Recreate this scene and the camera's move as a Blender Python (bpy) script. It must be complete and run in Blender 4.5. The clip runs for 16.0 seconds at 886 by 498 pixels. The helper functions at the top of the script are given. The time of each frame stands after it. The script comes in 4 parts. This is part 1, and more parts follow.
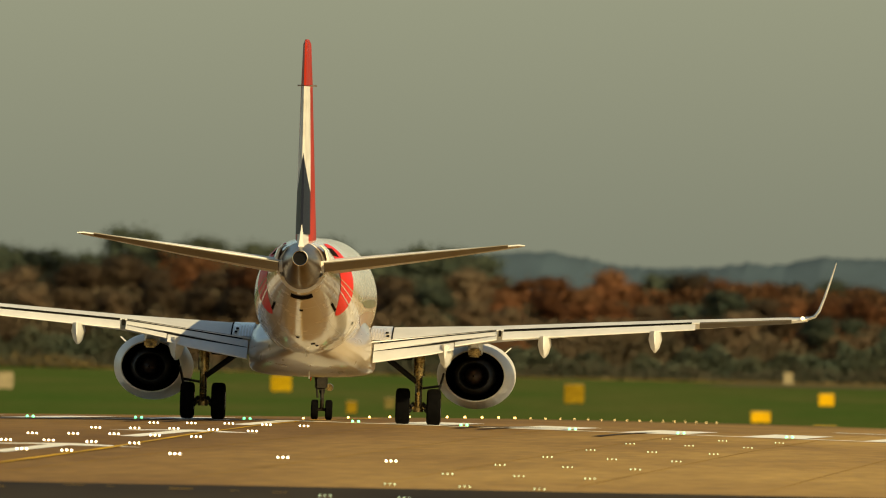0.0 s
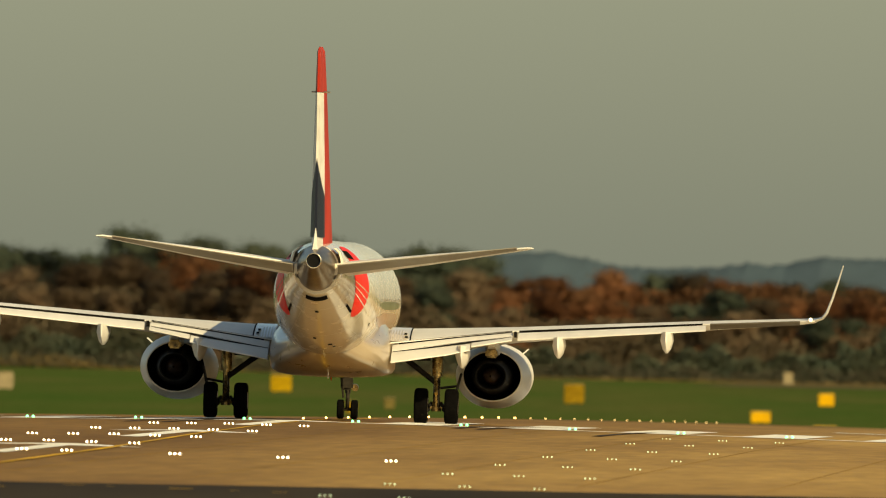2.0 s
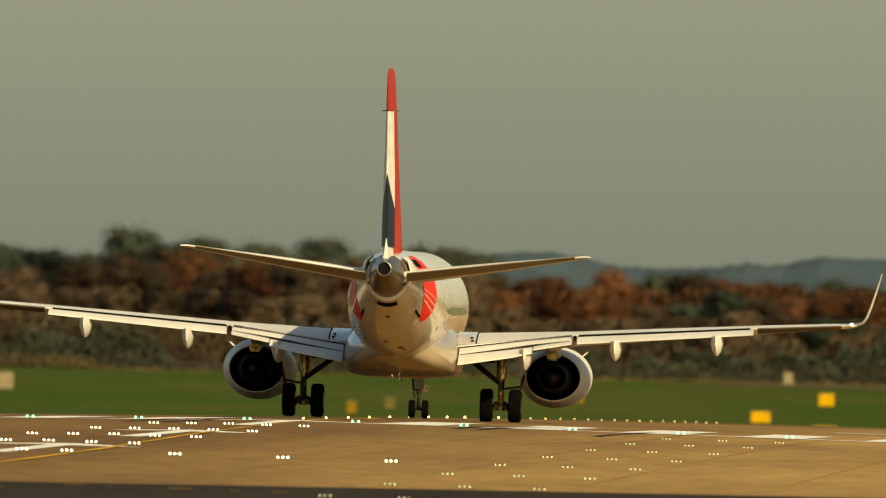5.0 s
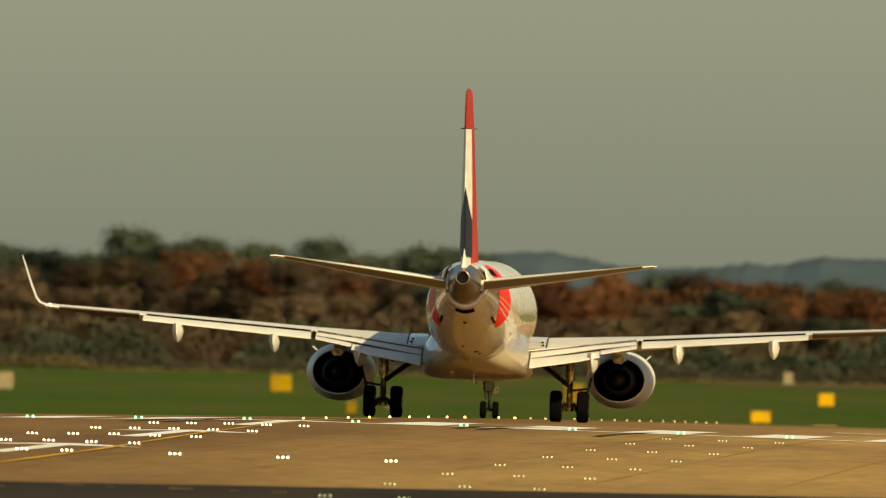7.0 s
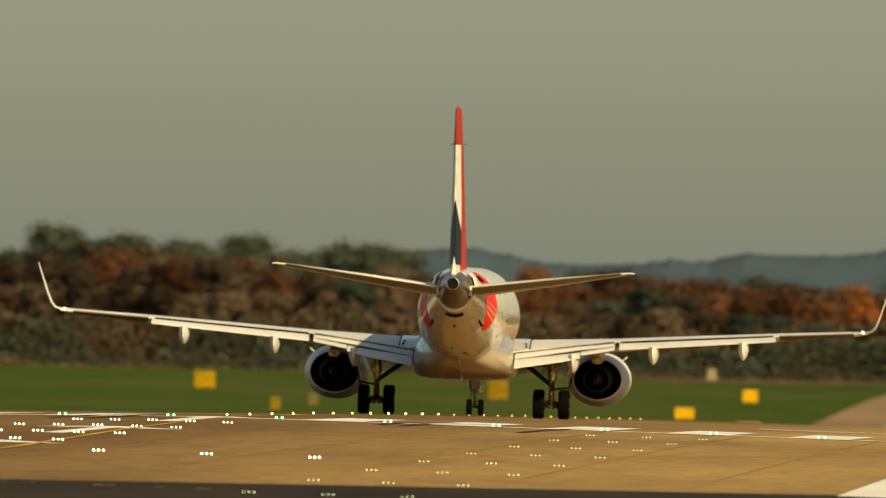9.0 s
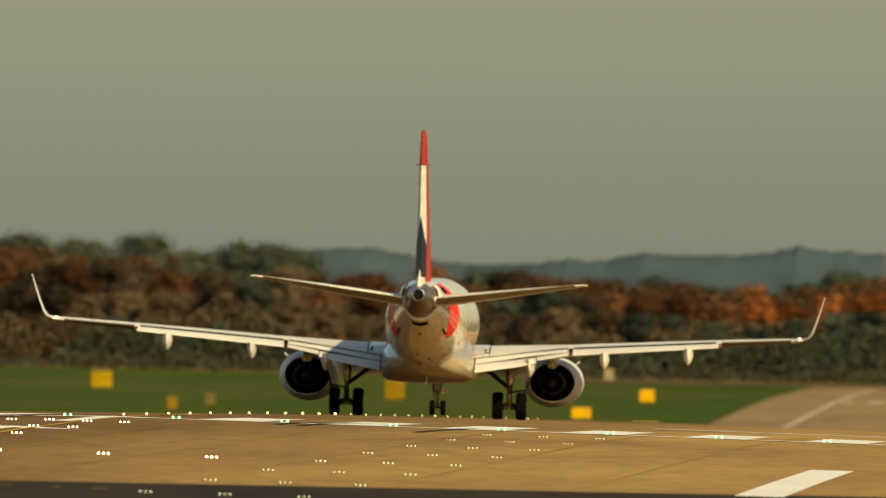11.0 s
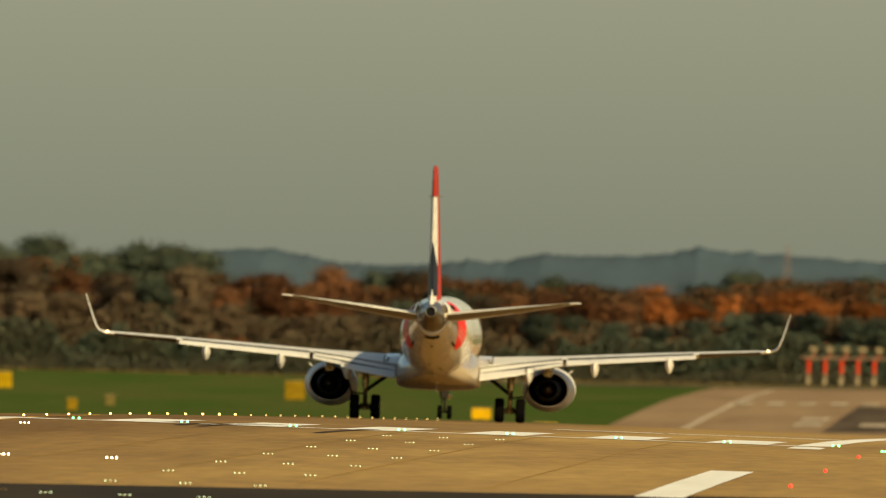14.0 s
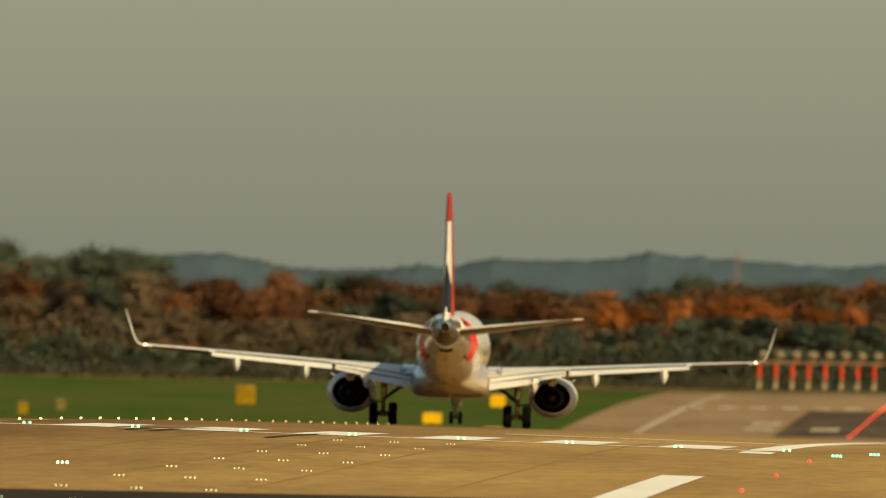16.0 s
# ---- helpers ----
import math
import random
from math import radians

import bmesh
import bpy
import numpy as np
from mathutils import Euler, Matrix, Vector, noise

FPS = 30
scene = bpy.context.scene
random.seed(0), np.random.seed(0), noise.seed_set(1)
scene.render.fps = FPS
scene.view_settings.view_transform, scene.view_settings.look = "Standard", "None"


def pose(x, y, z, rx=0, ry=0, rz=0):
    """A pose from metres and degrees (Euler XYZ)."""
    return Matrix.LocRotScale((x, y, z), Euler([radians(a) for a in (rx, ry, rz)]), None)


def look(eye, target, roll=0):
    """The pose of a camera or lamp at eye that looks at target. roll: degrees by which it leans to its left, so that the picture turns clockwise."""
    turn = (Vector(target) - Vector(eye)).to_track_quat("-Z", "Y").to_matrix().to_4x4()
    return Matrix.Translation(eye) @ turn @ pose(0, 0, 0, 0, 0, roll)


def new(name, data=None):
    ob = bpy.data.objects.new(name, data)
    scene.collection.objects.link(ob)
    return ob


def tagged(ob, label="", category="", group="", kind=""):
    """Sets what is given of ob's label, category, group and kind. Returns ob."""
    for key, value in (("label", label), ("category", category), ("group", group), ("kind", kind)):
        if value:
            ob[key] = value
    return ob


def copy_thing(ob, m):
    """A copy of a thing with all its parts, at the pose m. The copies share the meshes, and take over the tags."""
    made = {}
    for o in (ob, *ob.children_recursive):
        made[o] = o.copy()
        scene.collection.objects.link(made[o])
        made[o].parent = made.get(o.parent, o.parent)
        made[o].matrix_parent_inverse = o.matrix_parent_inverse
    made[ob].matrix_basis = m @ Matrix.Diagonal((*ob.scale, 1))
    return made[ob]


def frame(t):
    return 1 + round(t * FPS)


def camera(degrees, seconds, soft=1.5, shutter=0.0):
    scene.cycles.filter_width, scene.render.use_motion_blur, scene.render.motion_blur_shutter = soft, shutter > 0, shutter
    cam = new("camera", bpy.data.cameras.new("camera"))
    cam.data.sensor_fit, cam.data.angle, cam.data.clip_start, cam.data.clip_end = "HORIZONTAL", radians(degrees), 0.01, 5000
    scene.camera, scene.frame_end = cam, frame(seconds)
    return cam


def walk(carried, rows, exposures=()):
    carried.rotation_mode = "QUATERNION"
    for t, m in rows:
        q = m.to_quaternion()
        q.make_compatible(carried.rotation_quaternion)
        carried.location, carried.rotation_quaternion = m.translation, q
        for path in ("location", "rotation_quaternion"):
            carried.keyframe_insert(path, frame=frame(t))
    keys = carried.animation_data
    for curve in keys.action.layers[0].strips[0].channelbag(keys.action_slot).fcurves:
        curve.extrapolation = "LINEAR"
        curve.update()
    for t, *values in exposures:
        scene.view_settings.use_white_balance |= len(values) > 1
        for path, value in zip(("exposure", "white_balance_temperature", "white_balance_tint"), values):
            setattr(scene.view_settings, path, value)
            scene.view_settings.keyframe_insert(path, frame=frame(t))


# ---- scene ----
cam = camera(1.8454, 16.0, soft=1.05)
# a long lens, focused a little past the threshold: the far woods and signs fall out of focus
cam.data.dof.use_dof, cam.data.dof.focus_distance, cam.data.dof.aperture_fstop = True, 740.0, 4.9
EYE_Z = 3.624
ROLL = 1.259
# seconds, tilt up, turn left of the runway's direction
LOOK = [(0, 0.0888, 2.2267), (4, 0.0888, 2.2267), (6.5, 0.0888, 2.2267), (7, 0.0888, 2.2267), (7.5, 0.0868, 2.2078),
        (8, 0.0865, 2.1678), (8.5, 0.0853, 2.1171), (9, 0.0846, 2.0677), (11.5, 0.0887, 1.8017), (12, 0.0868, 1.7546),
        (12.5, 0.0912, 1.7134), (13, 0.0936, 1.6852), (13.5, 0.0941, 1.6658), (14, 0.0945, 1.6447), (14.5, 0.0986, 1.6218),
        (15, 0.1002, 1.5983), (15.5, 0.1039, 1.5677), (16, 0.1062, 1.5425)]
walk(cam, [(t, pose(0, 0, EYE_Z, 90 + up, 0, left) @ pose(0, 0, 0, 0, 0, ROLL)) for t, up, left in LOOK],
     exposures=[(0, 0.3, 7750, -2), (16, 0.3, 7750, -2)])

# ---- daylight: low warm sun behind the camera, to its right ----
SUN_EL, SUN_AZ = 27.0, 36.0
world = bpy.data.worlds.new("sky")
scene.world = world
world.use_nodes = True
wn = world.node_tree.nodes
sky = wn.new("ShaderNodeTexSky")
sky.sky_type = 'NISHITA'
sky.sun_disc = False
sky.sun_elevation = radians(SUN_EL)
sky.sun_rotation = radians(180 - SUN_AZ)
sky.air_density, sky.dust_density, sky.ozone_density = 0.85, 1.3, 1.0
wn["Background"].inputs["Strength"].default_value = 0.076
world.node_tree.links.new(sky.outputs["Color"], wn["Background"].inputs["Color"])
sun = new("sun", bpy.data.lights.new("sun", 'SUN'))
sun.data.energy, sun.data.angle, sun.data.color = 5.0, radians(0.6), (1.0, 0.81, 0.53)
sun.matrix_world = look((200 * math.sin(radians(SUN_AZ)), -200 * math.cos(radians(SUN_AZ)), 200 * math.tan(radians(SUN_EL))), (0, 0, 0))


# ---- materials ----
def material(name, color, rough=0.6, metal=0.0, coat=0.0, vary=0.15, scale=(2, 2, 2), fine=8.0, bump=0.0, second=None, jitter=0.0, glow=0.0, spec=0.5):
    """A surface with two scales of variation, in object space."""
    m = bpy.data.materials.new(name)
    m.use_nodes = True
    nt = m.node_tree
    bs = nt.nodes["Principled BSDF"]
    bs.inputs["Roughness"].default_value, bs.inputs["Metallic"].default_value = rough, metal
    bs.inputs["Coat Weight"].default_value = coat
    bs.inputs["Specular IOR Level"].default_value = spec
    bs.inputs["Coat Roughness"].default_value = 0.07
    tc = nt.nodes.new("ShaderNodeTexCoord")
    mp = nt.nodes.new("ShaderNodeMapping")
    mp.inputs["Scale"].default_value = scale
    nt.links.new(tc.outputs["Object"], mp.inputs["Vector"])
    n1, n2 = nt.nodes.new("ShaderNodeTexNoise"), nt.nodes.new("ShaderNodeTexNoise")
    n1.inputs["Scale"].default_value, n2.inputs["Scale"].default_value = 1.0, fine
    n1.inputs["Detail"].default_value, n2.inputs["Detail"].default_value = 5, 4
    for n in (n1, n2):
        nt.links.new(mp.outputs["Vector"], n.inputs["Vector"])
    mix = nt.nodes.new("ShaderNodeMix")
    mix.data_type = 'RGBA'
    other = second or tuple(c * (1 - 2.2 * vary) for c in color)
    mix.inputs[6].default_value, mix.inputs[7].default_value = (*color, 1), (*other, 1)
    ramp = nt.nodes.new("ShaderNodeMapRange")
    ramp.inputs["From Min"].default_value, ramp.inputs["From Max"].default_value = 0.35, 0.68
    nt.links.new(n1.outputs["Fac"], ramp.inputs["Value"])
    nt.links.new(ramp.outputs["Result"], mix.inputs[0])
    hsv = nt.nodes.new("ShaderNodeHueSaturation")
    val = nt.nodes.new("ShaderNodeMapRange")
    val.inputs["To Min"].default_value, val.inputs["To Max"].default_value = 1 - vary, 1 + vary
    nt.links.new(n2.outputs["Fac"], val.inputs["Value"])
    nt.links.new(mix.outputs[2], hsv.inputs["Color"])
    if jitter:
        info = nt.nodes.new("ShaderNodeObjectInfo")
        jit = nt.nodes.new("ShaderNodeMapRange")
        jit.inputs["To Min"].default_value, jit.inputs["To Max"].default_value = 1 - jitter, 1 + jitter
        nt.links.new(info.outputs["Random"], jit.inputs["Value"])
        mul = nt.nodes.new("ShaderNodeMath")
        mul.operation = 'MULTIPLY'
        nt.links.new(val.outputs["Result"], mul.inputs[0])
        nt.links.new(jit.outputs["Result"], mul.inputs[1])
        nt.links.new(mul.outputs[0], hsv.inputs["Value"])
    else:
        nt.links.new(val.outputs["Result"], hsv.inputs["Value"])
    nt.links.new(hsv.outputs["Color"], bs.inputs["Base Color"])
    rr = nt.nodes.new("ShaderNodeMapRange")
    rr.inputs["To Min"].default_value, rr.inputs["To Max"].default_value = max(0.02, rough - 0.08), min(1, rough + 0.08)
    nt.links.new(n2.outputs["Fac"], rr.inputs["Value"])
    nt.links.new(rr.outputs["Result"], bs.inputs["Roughness"])
    if bump:
        b = nt.nodes.new("ShaderNodeBump")
        b.inputs["Strength"].default_value, b.inputs["Distance"].default_value = bump, 0.02
        nt.links.new(n2.outputs["Fac"], b.inputs["Height"])
        nt.links.new(b.outputs["Normal"], bs.inputs["Normal"])
    if glow:
        bs.inputs["Emission Color"].default_value = (*color, 1)
        bs.inputs["Emission Strength"].default_value = glow
    return m


M = {
    "grass": material("grass", (0.046, 0.082, 0.018), 0.95, vary=0.25, scale=(0.05, 0.008, 0.05), fine=14, second=(0.076, 0.088, 0.026), spec=0.0),
    "pavement": material("pavement", (0.405, 0.256, 0.086), 0.85, vary=0.40, scale=(0.16, 0.016, 1), fine=11, second=(0.275, 0.165, 0.057), spec=0.1),
    "asphalt": material("asphalt", (0.042, 0.032, 0.020), 0.85, vary=0.3, scale=(0.3, 0.03, 1), fine=8, second=(0.026, 0.020, 0.014), spec=0.03),
    "rubber_marks": material("rubber_marks", (0.09, 0.060, 0.035), 0.8, vary=0.3, scale=(1, 0.05, 1), spec=0.1),
    "white_line": material("white_line", (0.88, 0.85, 0.77), 0.6, vary=0.06, scale=(0.8, 0.05, 1), fine=6, second=(0.80, 0.76, 0.66), spec=0.3),
    "yellow_line": material("yellow_line", (0.66, 0.38, 0.03), 0.7, vary=0.22, scale=(0.8, 0.05, 1), fine=6, spec=0.1),
    "white_paint": material("white_paint", (0.77, 0.68, 0.53), 0.26, coat=0.6, vary=0.05, scale=(0.6, 0.3, 0.6), fine=4, second=(0.64, 0.55, 0.41)),
    "wing_grey": material("wing_grey", (0.72, 0.70, 0.65), 0.5, coat=0.08, vary=0.07, scale=(0.9, 0.5, 1), fine=7, second=(0.60, 0.58, 0.54)),
    "red_paint": material("red_paint", (0.74, 0.020, 0.010), 0.5, coat=0.0, vary=0.06, scale=(0.6, 0.6, 0.6), spec=0.2),
    "bare_metal": material("bare_metal", (0.36, 0.30, 0.22), 0.3, metal=0.9, vary=0.12, scale=(1.5, 1.5, 1.5), fine=9),
    "cone_metal": material("cone_metal", (0.20, 0.155, 0.105), 0.34, metal=0.75, vary=0.15, scale=(1.5, 1.5, 1.5), fine=8, second=(0.12, 0.09, 0.06)),
    # near black: the shade beneath the wing is put into this colour
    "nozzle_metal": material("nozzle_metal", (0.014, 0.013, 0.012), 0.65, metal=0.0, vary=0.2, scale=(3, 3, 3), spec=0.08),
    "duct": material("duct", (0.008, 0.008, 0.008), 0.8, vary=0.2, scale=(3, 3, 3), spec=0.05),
    "hot_metal": material("hot_metal", (0.035, 0.019, 0.012), 0.6, metal=0.3, vary=0.25, scale=(4, 4, 4), spec=0.2),
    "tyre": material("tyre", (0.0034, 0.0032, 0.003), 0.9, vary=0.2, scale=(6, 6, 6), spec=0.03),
    # gold and near-black mottling stands for lit and shadowed gear metal
    "strut": material("strut", (0.46, 0.32, 0.13), 0.28, metal=0.9, vary=0.4, scale=(4, 4, 4), fine=4, second=(0.03, 0.025, 0.018)),
    "gear_dark": material("gear_dark", (0.035, 0.030, 0.022), 0.7, vary=0.3, scale=(5, 5, 5), fine=5, spec=0.06),
    "dark_seam": material("dark_seam", (0.012, 0.011, 0.010), 0.9, vary=0.1, spec=0.0),
    "bark": material("bark", (0.05, 0.036, 0.024), 0.9, vary=0.25, scale=(2, 2, 0.5), spec=0.0),
    # autumn leaf colours, lifted and slightly cooled to hold the distance haze
    "leaf_green": material("leaf_green", (0.086, 0.112, 0.084), 0.9, vary=0.12, scale=(0.12, 0.12, 0.12), fine=4, second=(0.106, 0.106, 0.07), jitter=0.2, spec=0.0),
    "leaf_brown": material("leaf_brown", (0.168, 0.116, 0.074), 0.9, vary=0.12, scale=(0.12, 0.12, 0.12), fine=4, second=(0.136, 0.116, 0.078), jitter=0.2, spec=0.0),
    "leaf_rust": material("leaf_rust", (0.225, 0.100, 0.050), 0.9, vary=0.12, scale=(0.12, 0.12, 0.12), fine=4, second=(0.195, 0.112, 0.06), jitter=0.2, spec=0.0),
    "leaf_orange": material("leaf_orange", (0.36, 0.125, 0.040), 0.9, vary=0.12, scale=(0.12, 0.12, 0.12), fine=4, second=(0.27, 0.115, 0.045), jitter=0.2, spec=0.0),
    "leaf_ochre": material("leaf_ochre", (0.218, 0.149, 0.056), 0.9, vary=0.12, scale=(0.12, 0.12, 0.12), fine=4, second=(0.168, 0.129, 0.056), jitter=0.2, spec=0.0),
    "undergrowth": material("undergrowth", (0.12, 0.11, 0.082), 0.95, vary=0.12, scale=(0.06, 0.06, 0.2), fine=4, second=(0.132, 0.11, 0.074), spec=0.0),
    # the haze of distance is put into the hills' blue-grey
    "hazy_hill": material("hazy_hill", (0.062, 0.09, 0.113), 0.95, vary=0.10, scale=(0.15, 0.02, 0.3), fine=4, second=(0.052, 0.074, 0.094), spec=0.0),
    # white paint darkened to brown: the belly's shade and ground reflection as colour
    "belly_shade": material("belly_shade", (0.38, 0.30, 0.20), 0.3, coat=0.5, vary=0.08, scale=(0.7, 0.4, 0.7), fine=4, second=(0.28, 0.22, 0.15)),
    "far_pavement": material("far_pavement", (0.30, 0.205, 0.125), 0.9, vary=0.2, scale=(0.1, 0.01, 1), fine=5, second=(0.23, 0.155, 0.095), spec=0.0),
    "joint": material("joint", (0.36, 0.224, 0.076), 0.9, vary=0.2, scale=(2, 0.02, 1), fine=6, spec=0.0),
    "nacelle_paint": material("nacelle_paint", (0.70, 0.67, 0.61), 0.5, coat=0.08, vary=0.05, scale=(0.6, 0.3, 0.6), fine=4, second=(0.58, 0.54, 0.47)),
    # elevator colour lowered to hold the shade of its underside
    "elevator_shade": material("elevator_shade", (0.27, 0.255, 0.215), 0.55, vary=0.08, scale=(0.7, 0.7, 0.7), fine=5, second=(0.20, 0.175, 0.14), spec=0.3),
    # the livery red, darkened and dulled because less light reaches the fin
    "fin_red_shade": material("fin_red_shade", (0.42, 0.030, 0.018), 0.5, vary=0.14, scale=(0.8, 0.8, 0.4), fine=4, second=(0.30, 0.026, 0.018), spec=0.15),
    # dark tone for the aileron: its unlit underside put into the colour
    "aileron_shade": material("aileron_shade", (0.12, 0.10, 0.075), 0.6, vary=0.12, scale=(0.7, 0.7, 0.7), fine=5, spec=0.2),
    "worn_line": material("worn_line", (0.50, 0.42, 0.31), 0.8, vary=0.2, scale=(0.4, 0.03, 1), fine=6, second=(0.36, 0.28, 0.20), spec=0.0),
    "asphalt_far": material("asphalt_far", (0.115, 0.088, 0.066), 0.9, vary=0.2, scale=(0.2, 0.02, 1), fine=6, spec=0.0),
    "sign_yellow": material("sign_yellow", (0.62, 0.35, 0.012), 0.6, vary=0.15, scale=(1, 1, 1), spec=0.1),
    "sign_pale": material("sign_pale", (0.27, 0.22, 0.13), 0.7, vary=0.15, scale=(1, 1, 1), spec=0.1),
    "mast_red": material("mast_red", (0.55, 0.05, 0.02), 0.6, vary=0.15, scale=(1, 1, 1), spec=0.1),
    "mast_white": material("mast_white", (0.27, 0.21, 0.13), 0.5, vary=0.4, scale=(1.5, 1.5, 1.5), spec=0.1),
    "lamp_housing": material("lamp_housing", (0.26, 0.165, 0.06), 0.8, vary=0.2, scale=(8, 8, 8), spec=0.1),
    "lens_white": material("lens_white", (1.0, 0.90, 0.72), 0.3, vary=0.0, glow=5.0),
    "lens_warm": material("lens_warm", (1.0, 0.62, 0.22), 0.3, vary=0.0, glow=4.5),
    "lens_faint": material("lens_faint", (1.0, 0.68, 0.30), 0.3, vary=0.0, glow=1.6),
    "lens_green": material("lens_green", (0.17, 1.0, 0.42), 0.3, vary=0.0, glow=2.0),
    "lens_dim": material("lens_dim", (0.75, 1.0, 0.72), 0.3, vary=0.0, glow=1.3),
    "lens_red": material("lens_red", (1.0, 0.05, 0.03), 0.3, vary=0.0, glow=1.0),
    "nav_light": material("nav_light", (1.0, 0.74, 0.42), 0.3, vary=0.0, glow=4.0),
}


def leafy(m, share):
    """Thin leaves let part of the light through."""
    nt = m.node_tree
    bs, out = nt.nodes["Principled BSDF"], nt.nodes["Material Output"]
    tr, mix = nt.nodes.new("ShaderNodeBsdfTranslucent"), nt.nodes.new("ShaderNodeMixShader")
    nt.links.new(bs.inputs["Base Color"].links[0].from_socket, tr.inputs["Color"])
    mix.inputs[0].default_value = share
    nt.links.new(bs.outputs[0], mix.inputs[1])
    nt.links.new(tr.outputs[0], mix.inputs[2])
    nt.links.new(mix.outputs[0], out.inputs["Surface"])


for key in ("leaf_green", "leaf_brown", "leaf_rust", "leaf_orange", "leaf_ochre", "undergrowth"):
    leafy(M[key], 0.5)


def worn_belt(m, x_dark, x_clean, color):
    """Rubber and dirt along the runway's middle, with a ragged edge: a stain that lies along the pavement."""
    nt = m.node_tree
    bs = nt.nodes["Principled BSDF"]
    tc, sep = nt.nodes.new("ShaderNodeTexCoord"), nt.nodes.new("ShaderNodeSeparateXYZ")
    nt.links.new(tc.outputs["Object"], sep.inputs[0])
    mp, nz = nt.nodes.new("ShaderNodeMapping"), nt.nodes.new("ShaderNodeTexNoise")
    mp.inputs["Scale"].default_value = (0.5, 0.02, 1)
    nt.links.new(tc.outputs["Object"], mp.inputs["Vector"])
    nt.links.new(mp.outputs["Vector"], nz.inputs["Vector"])
    nz.inputs["Detail"].default_value = 6
    add = nt.nodes.new("ShaderNodeMath")
    add.operation = 'MULTIPLY_ADD'
    add.inputs[1].default_value = 9.0
    nt.links.new(nz.outputs["Fac"], add.inputs[0])
    nt.links.new(sep.outputs["X"], add.inputs[2])
    mr = nt.nodes.new("ShaderNodeMapRange")
    mr.inputs["From Min"].default_value, mr.inputs["From Max"].default_value = x_dark + 4.5, x_clean + 4.5
    mr.inputs["To Min"].default_value, mr.inputs["To Max"].default_value = 1.0, 0.0
    nt.links.new(add.outputs[0], mr.inputs["Value"])
    mix = nt.nodes.new("ShaderNodeMix")
    mix.data_type = 'RGBA'
    nt.links.new(bs.inputs["Base Color"].links[0].from_socket, mix.inputs[6])
    mul = nt.nodes.new("ShaderNodeMix")
    mul.data_type, mul.blend_type = 'RGBA', 'MULTIPLY'
    mul.inputs[0].default_value = 1.0
    mul.inputs[7].default_value = (*color, 1)
    nt.links.new(bs.inputs["Base Color"].links[0].from_socket, mul.inputs[6])
    nt.links.new(mul.outputs[2], mix.inputs[7])
    nt.links.new(mr.outputs["Result"], mix.inputs[0])
    nt.links.new(mix.outputs[2], bs.inputs["Base Color"])


worn_belt(M["pavement"], -32.0, -18.0, (0.53, 0.475, 0.46))


# ---- shape helpers ----
def part(name, bm, mat, parent=None, label="", smooth=True):
    bmesh.ops.recalc_face_normals(bm, faces=bm.faces)
    me = bpy.data.meshes.new(name)
    bm.to_mesh(me)
    bm.free()
    me.materials.append(M[mat])
    if smooth:
        me.polygons.foreach_set("use_smooth", [True] * len(me.polygons))
        me.set_sharp_from_angle(angle=radians(38))
    ob = new(name, me)
    if parent:
        ob.parent = parent
    if label:
        tagged(ob, label)
    return ob


def quads(name, verts, faces, mat, parent=None, smooth=False):
    me = bpy.data.meshes.new(name)
    me.from_pydata(verts, [], faces)
    me.materials.append(M[mat])
    if smooth:
        me.polygons.foreach_set("use_smooth", [True] * len(me.polygons))
    ob = new(name, me)
    if parent:
        ob.parent = parent
    return ob


def loft(rings, closed=True, caps=True, bm=None):
    """Skin through rings of points."""
    bm = bm or bmesh.new()
    rows = [[bm.verts.new(p) for p in r] for r in rings]
    n = len(rows[0])
    for a, b in zip(rows, rows[1:]):
        for i in range(n if closed else n - 1):
            bm.faces.new((a[i], a[(i + 1) % n], b[(i + 1) % n], b[i]))
    if caps:
        bm.faces.new(rows[0][::-1])
        bm.faces.new(rows[-1])
    return bm


def box(bm, cx, cy, cz, sx, sy, sz, bevel=0.0, turn=None):
    m = Matrix.Translation((cx, cy, cz)) @ (turn or Matrix()) @ Matrix.Diagonal((sx, sy, sz, 1))
    made = bmesh.ops.create_cube(bm, size=1, matrix=m)["verts"]
    if bevel:
        edges = list({e for v in made for e in v.link_edges})
        bmesh.ops.bevel(bm, geom=edges, offset=bevel, segments=2, affect='EDGES')
    return bm


def rod(bm, a, b, r, r2=None, n=12):
    a, b = Vector(a), Vector(b)
    d = b - a
    m = Matrix.Translation((a + b) / 2) @ d.to_track_quat('Z', 'Y').to_matrix().to_4x4()
    bmesh.ops.create_cone(bm, cap_ends=True, segments=n, radius1=r, radius2=r if r2 is None else r2, depth=d.length, matrix=m)
    return bm


def turned(profile, axis_x, axis_z, n=36, bm=None, flat=1.0):
    """A body of revolution about a lengthwise axis; profile rows (y, radius)."""
    rings = [[(axis_x + r * math.cos(2 * math.pi * i / n), y, axis_z + flat * r * math.sin(2 * math.pi * i / n)) for i in range(n)] for y, r in profile]
    return loft(rings, caps=False, bm=bm)


# ---- the lie of the land ----
THR = 759.4          # threshold, metres ahead of the camera
CL = -33.94          # runway centreline
FAR = [(464, -1.94), (540, -2.34), (700, -3.35), (1000, -5.2), (1400, -7.6), (1800, -9.3), (2085, -9.6), (2240, -8.6), (2400, -7.7), (2570, -7.25),
       (2700, -7.05), (3000, -7.4), (3400, -7.2), (4400, -6.0)]

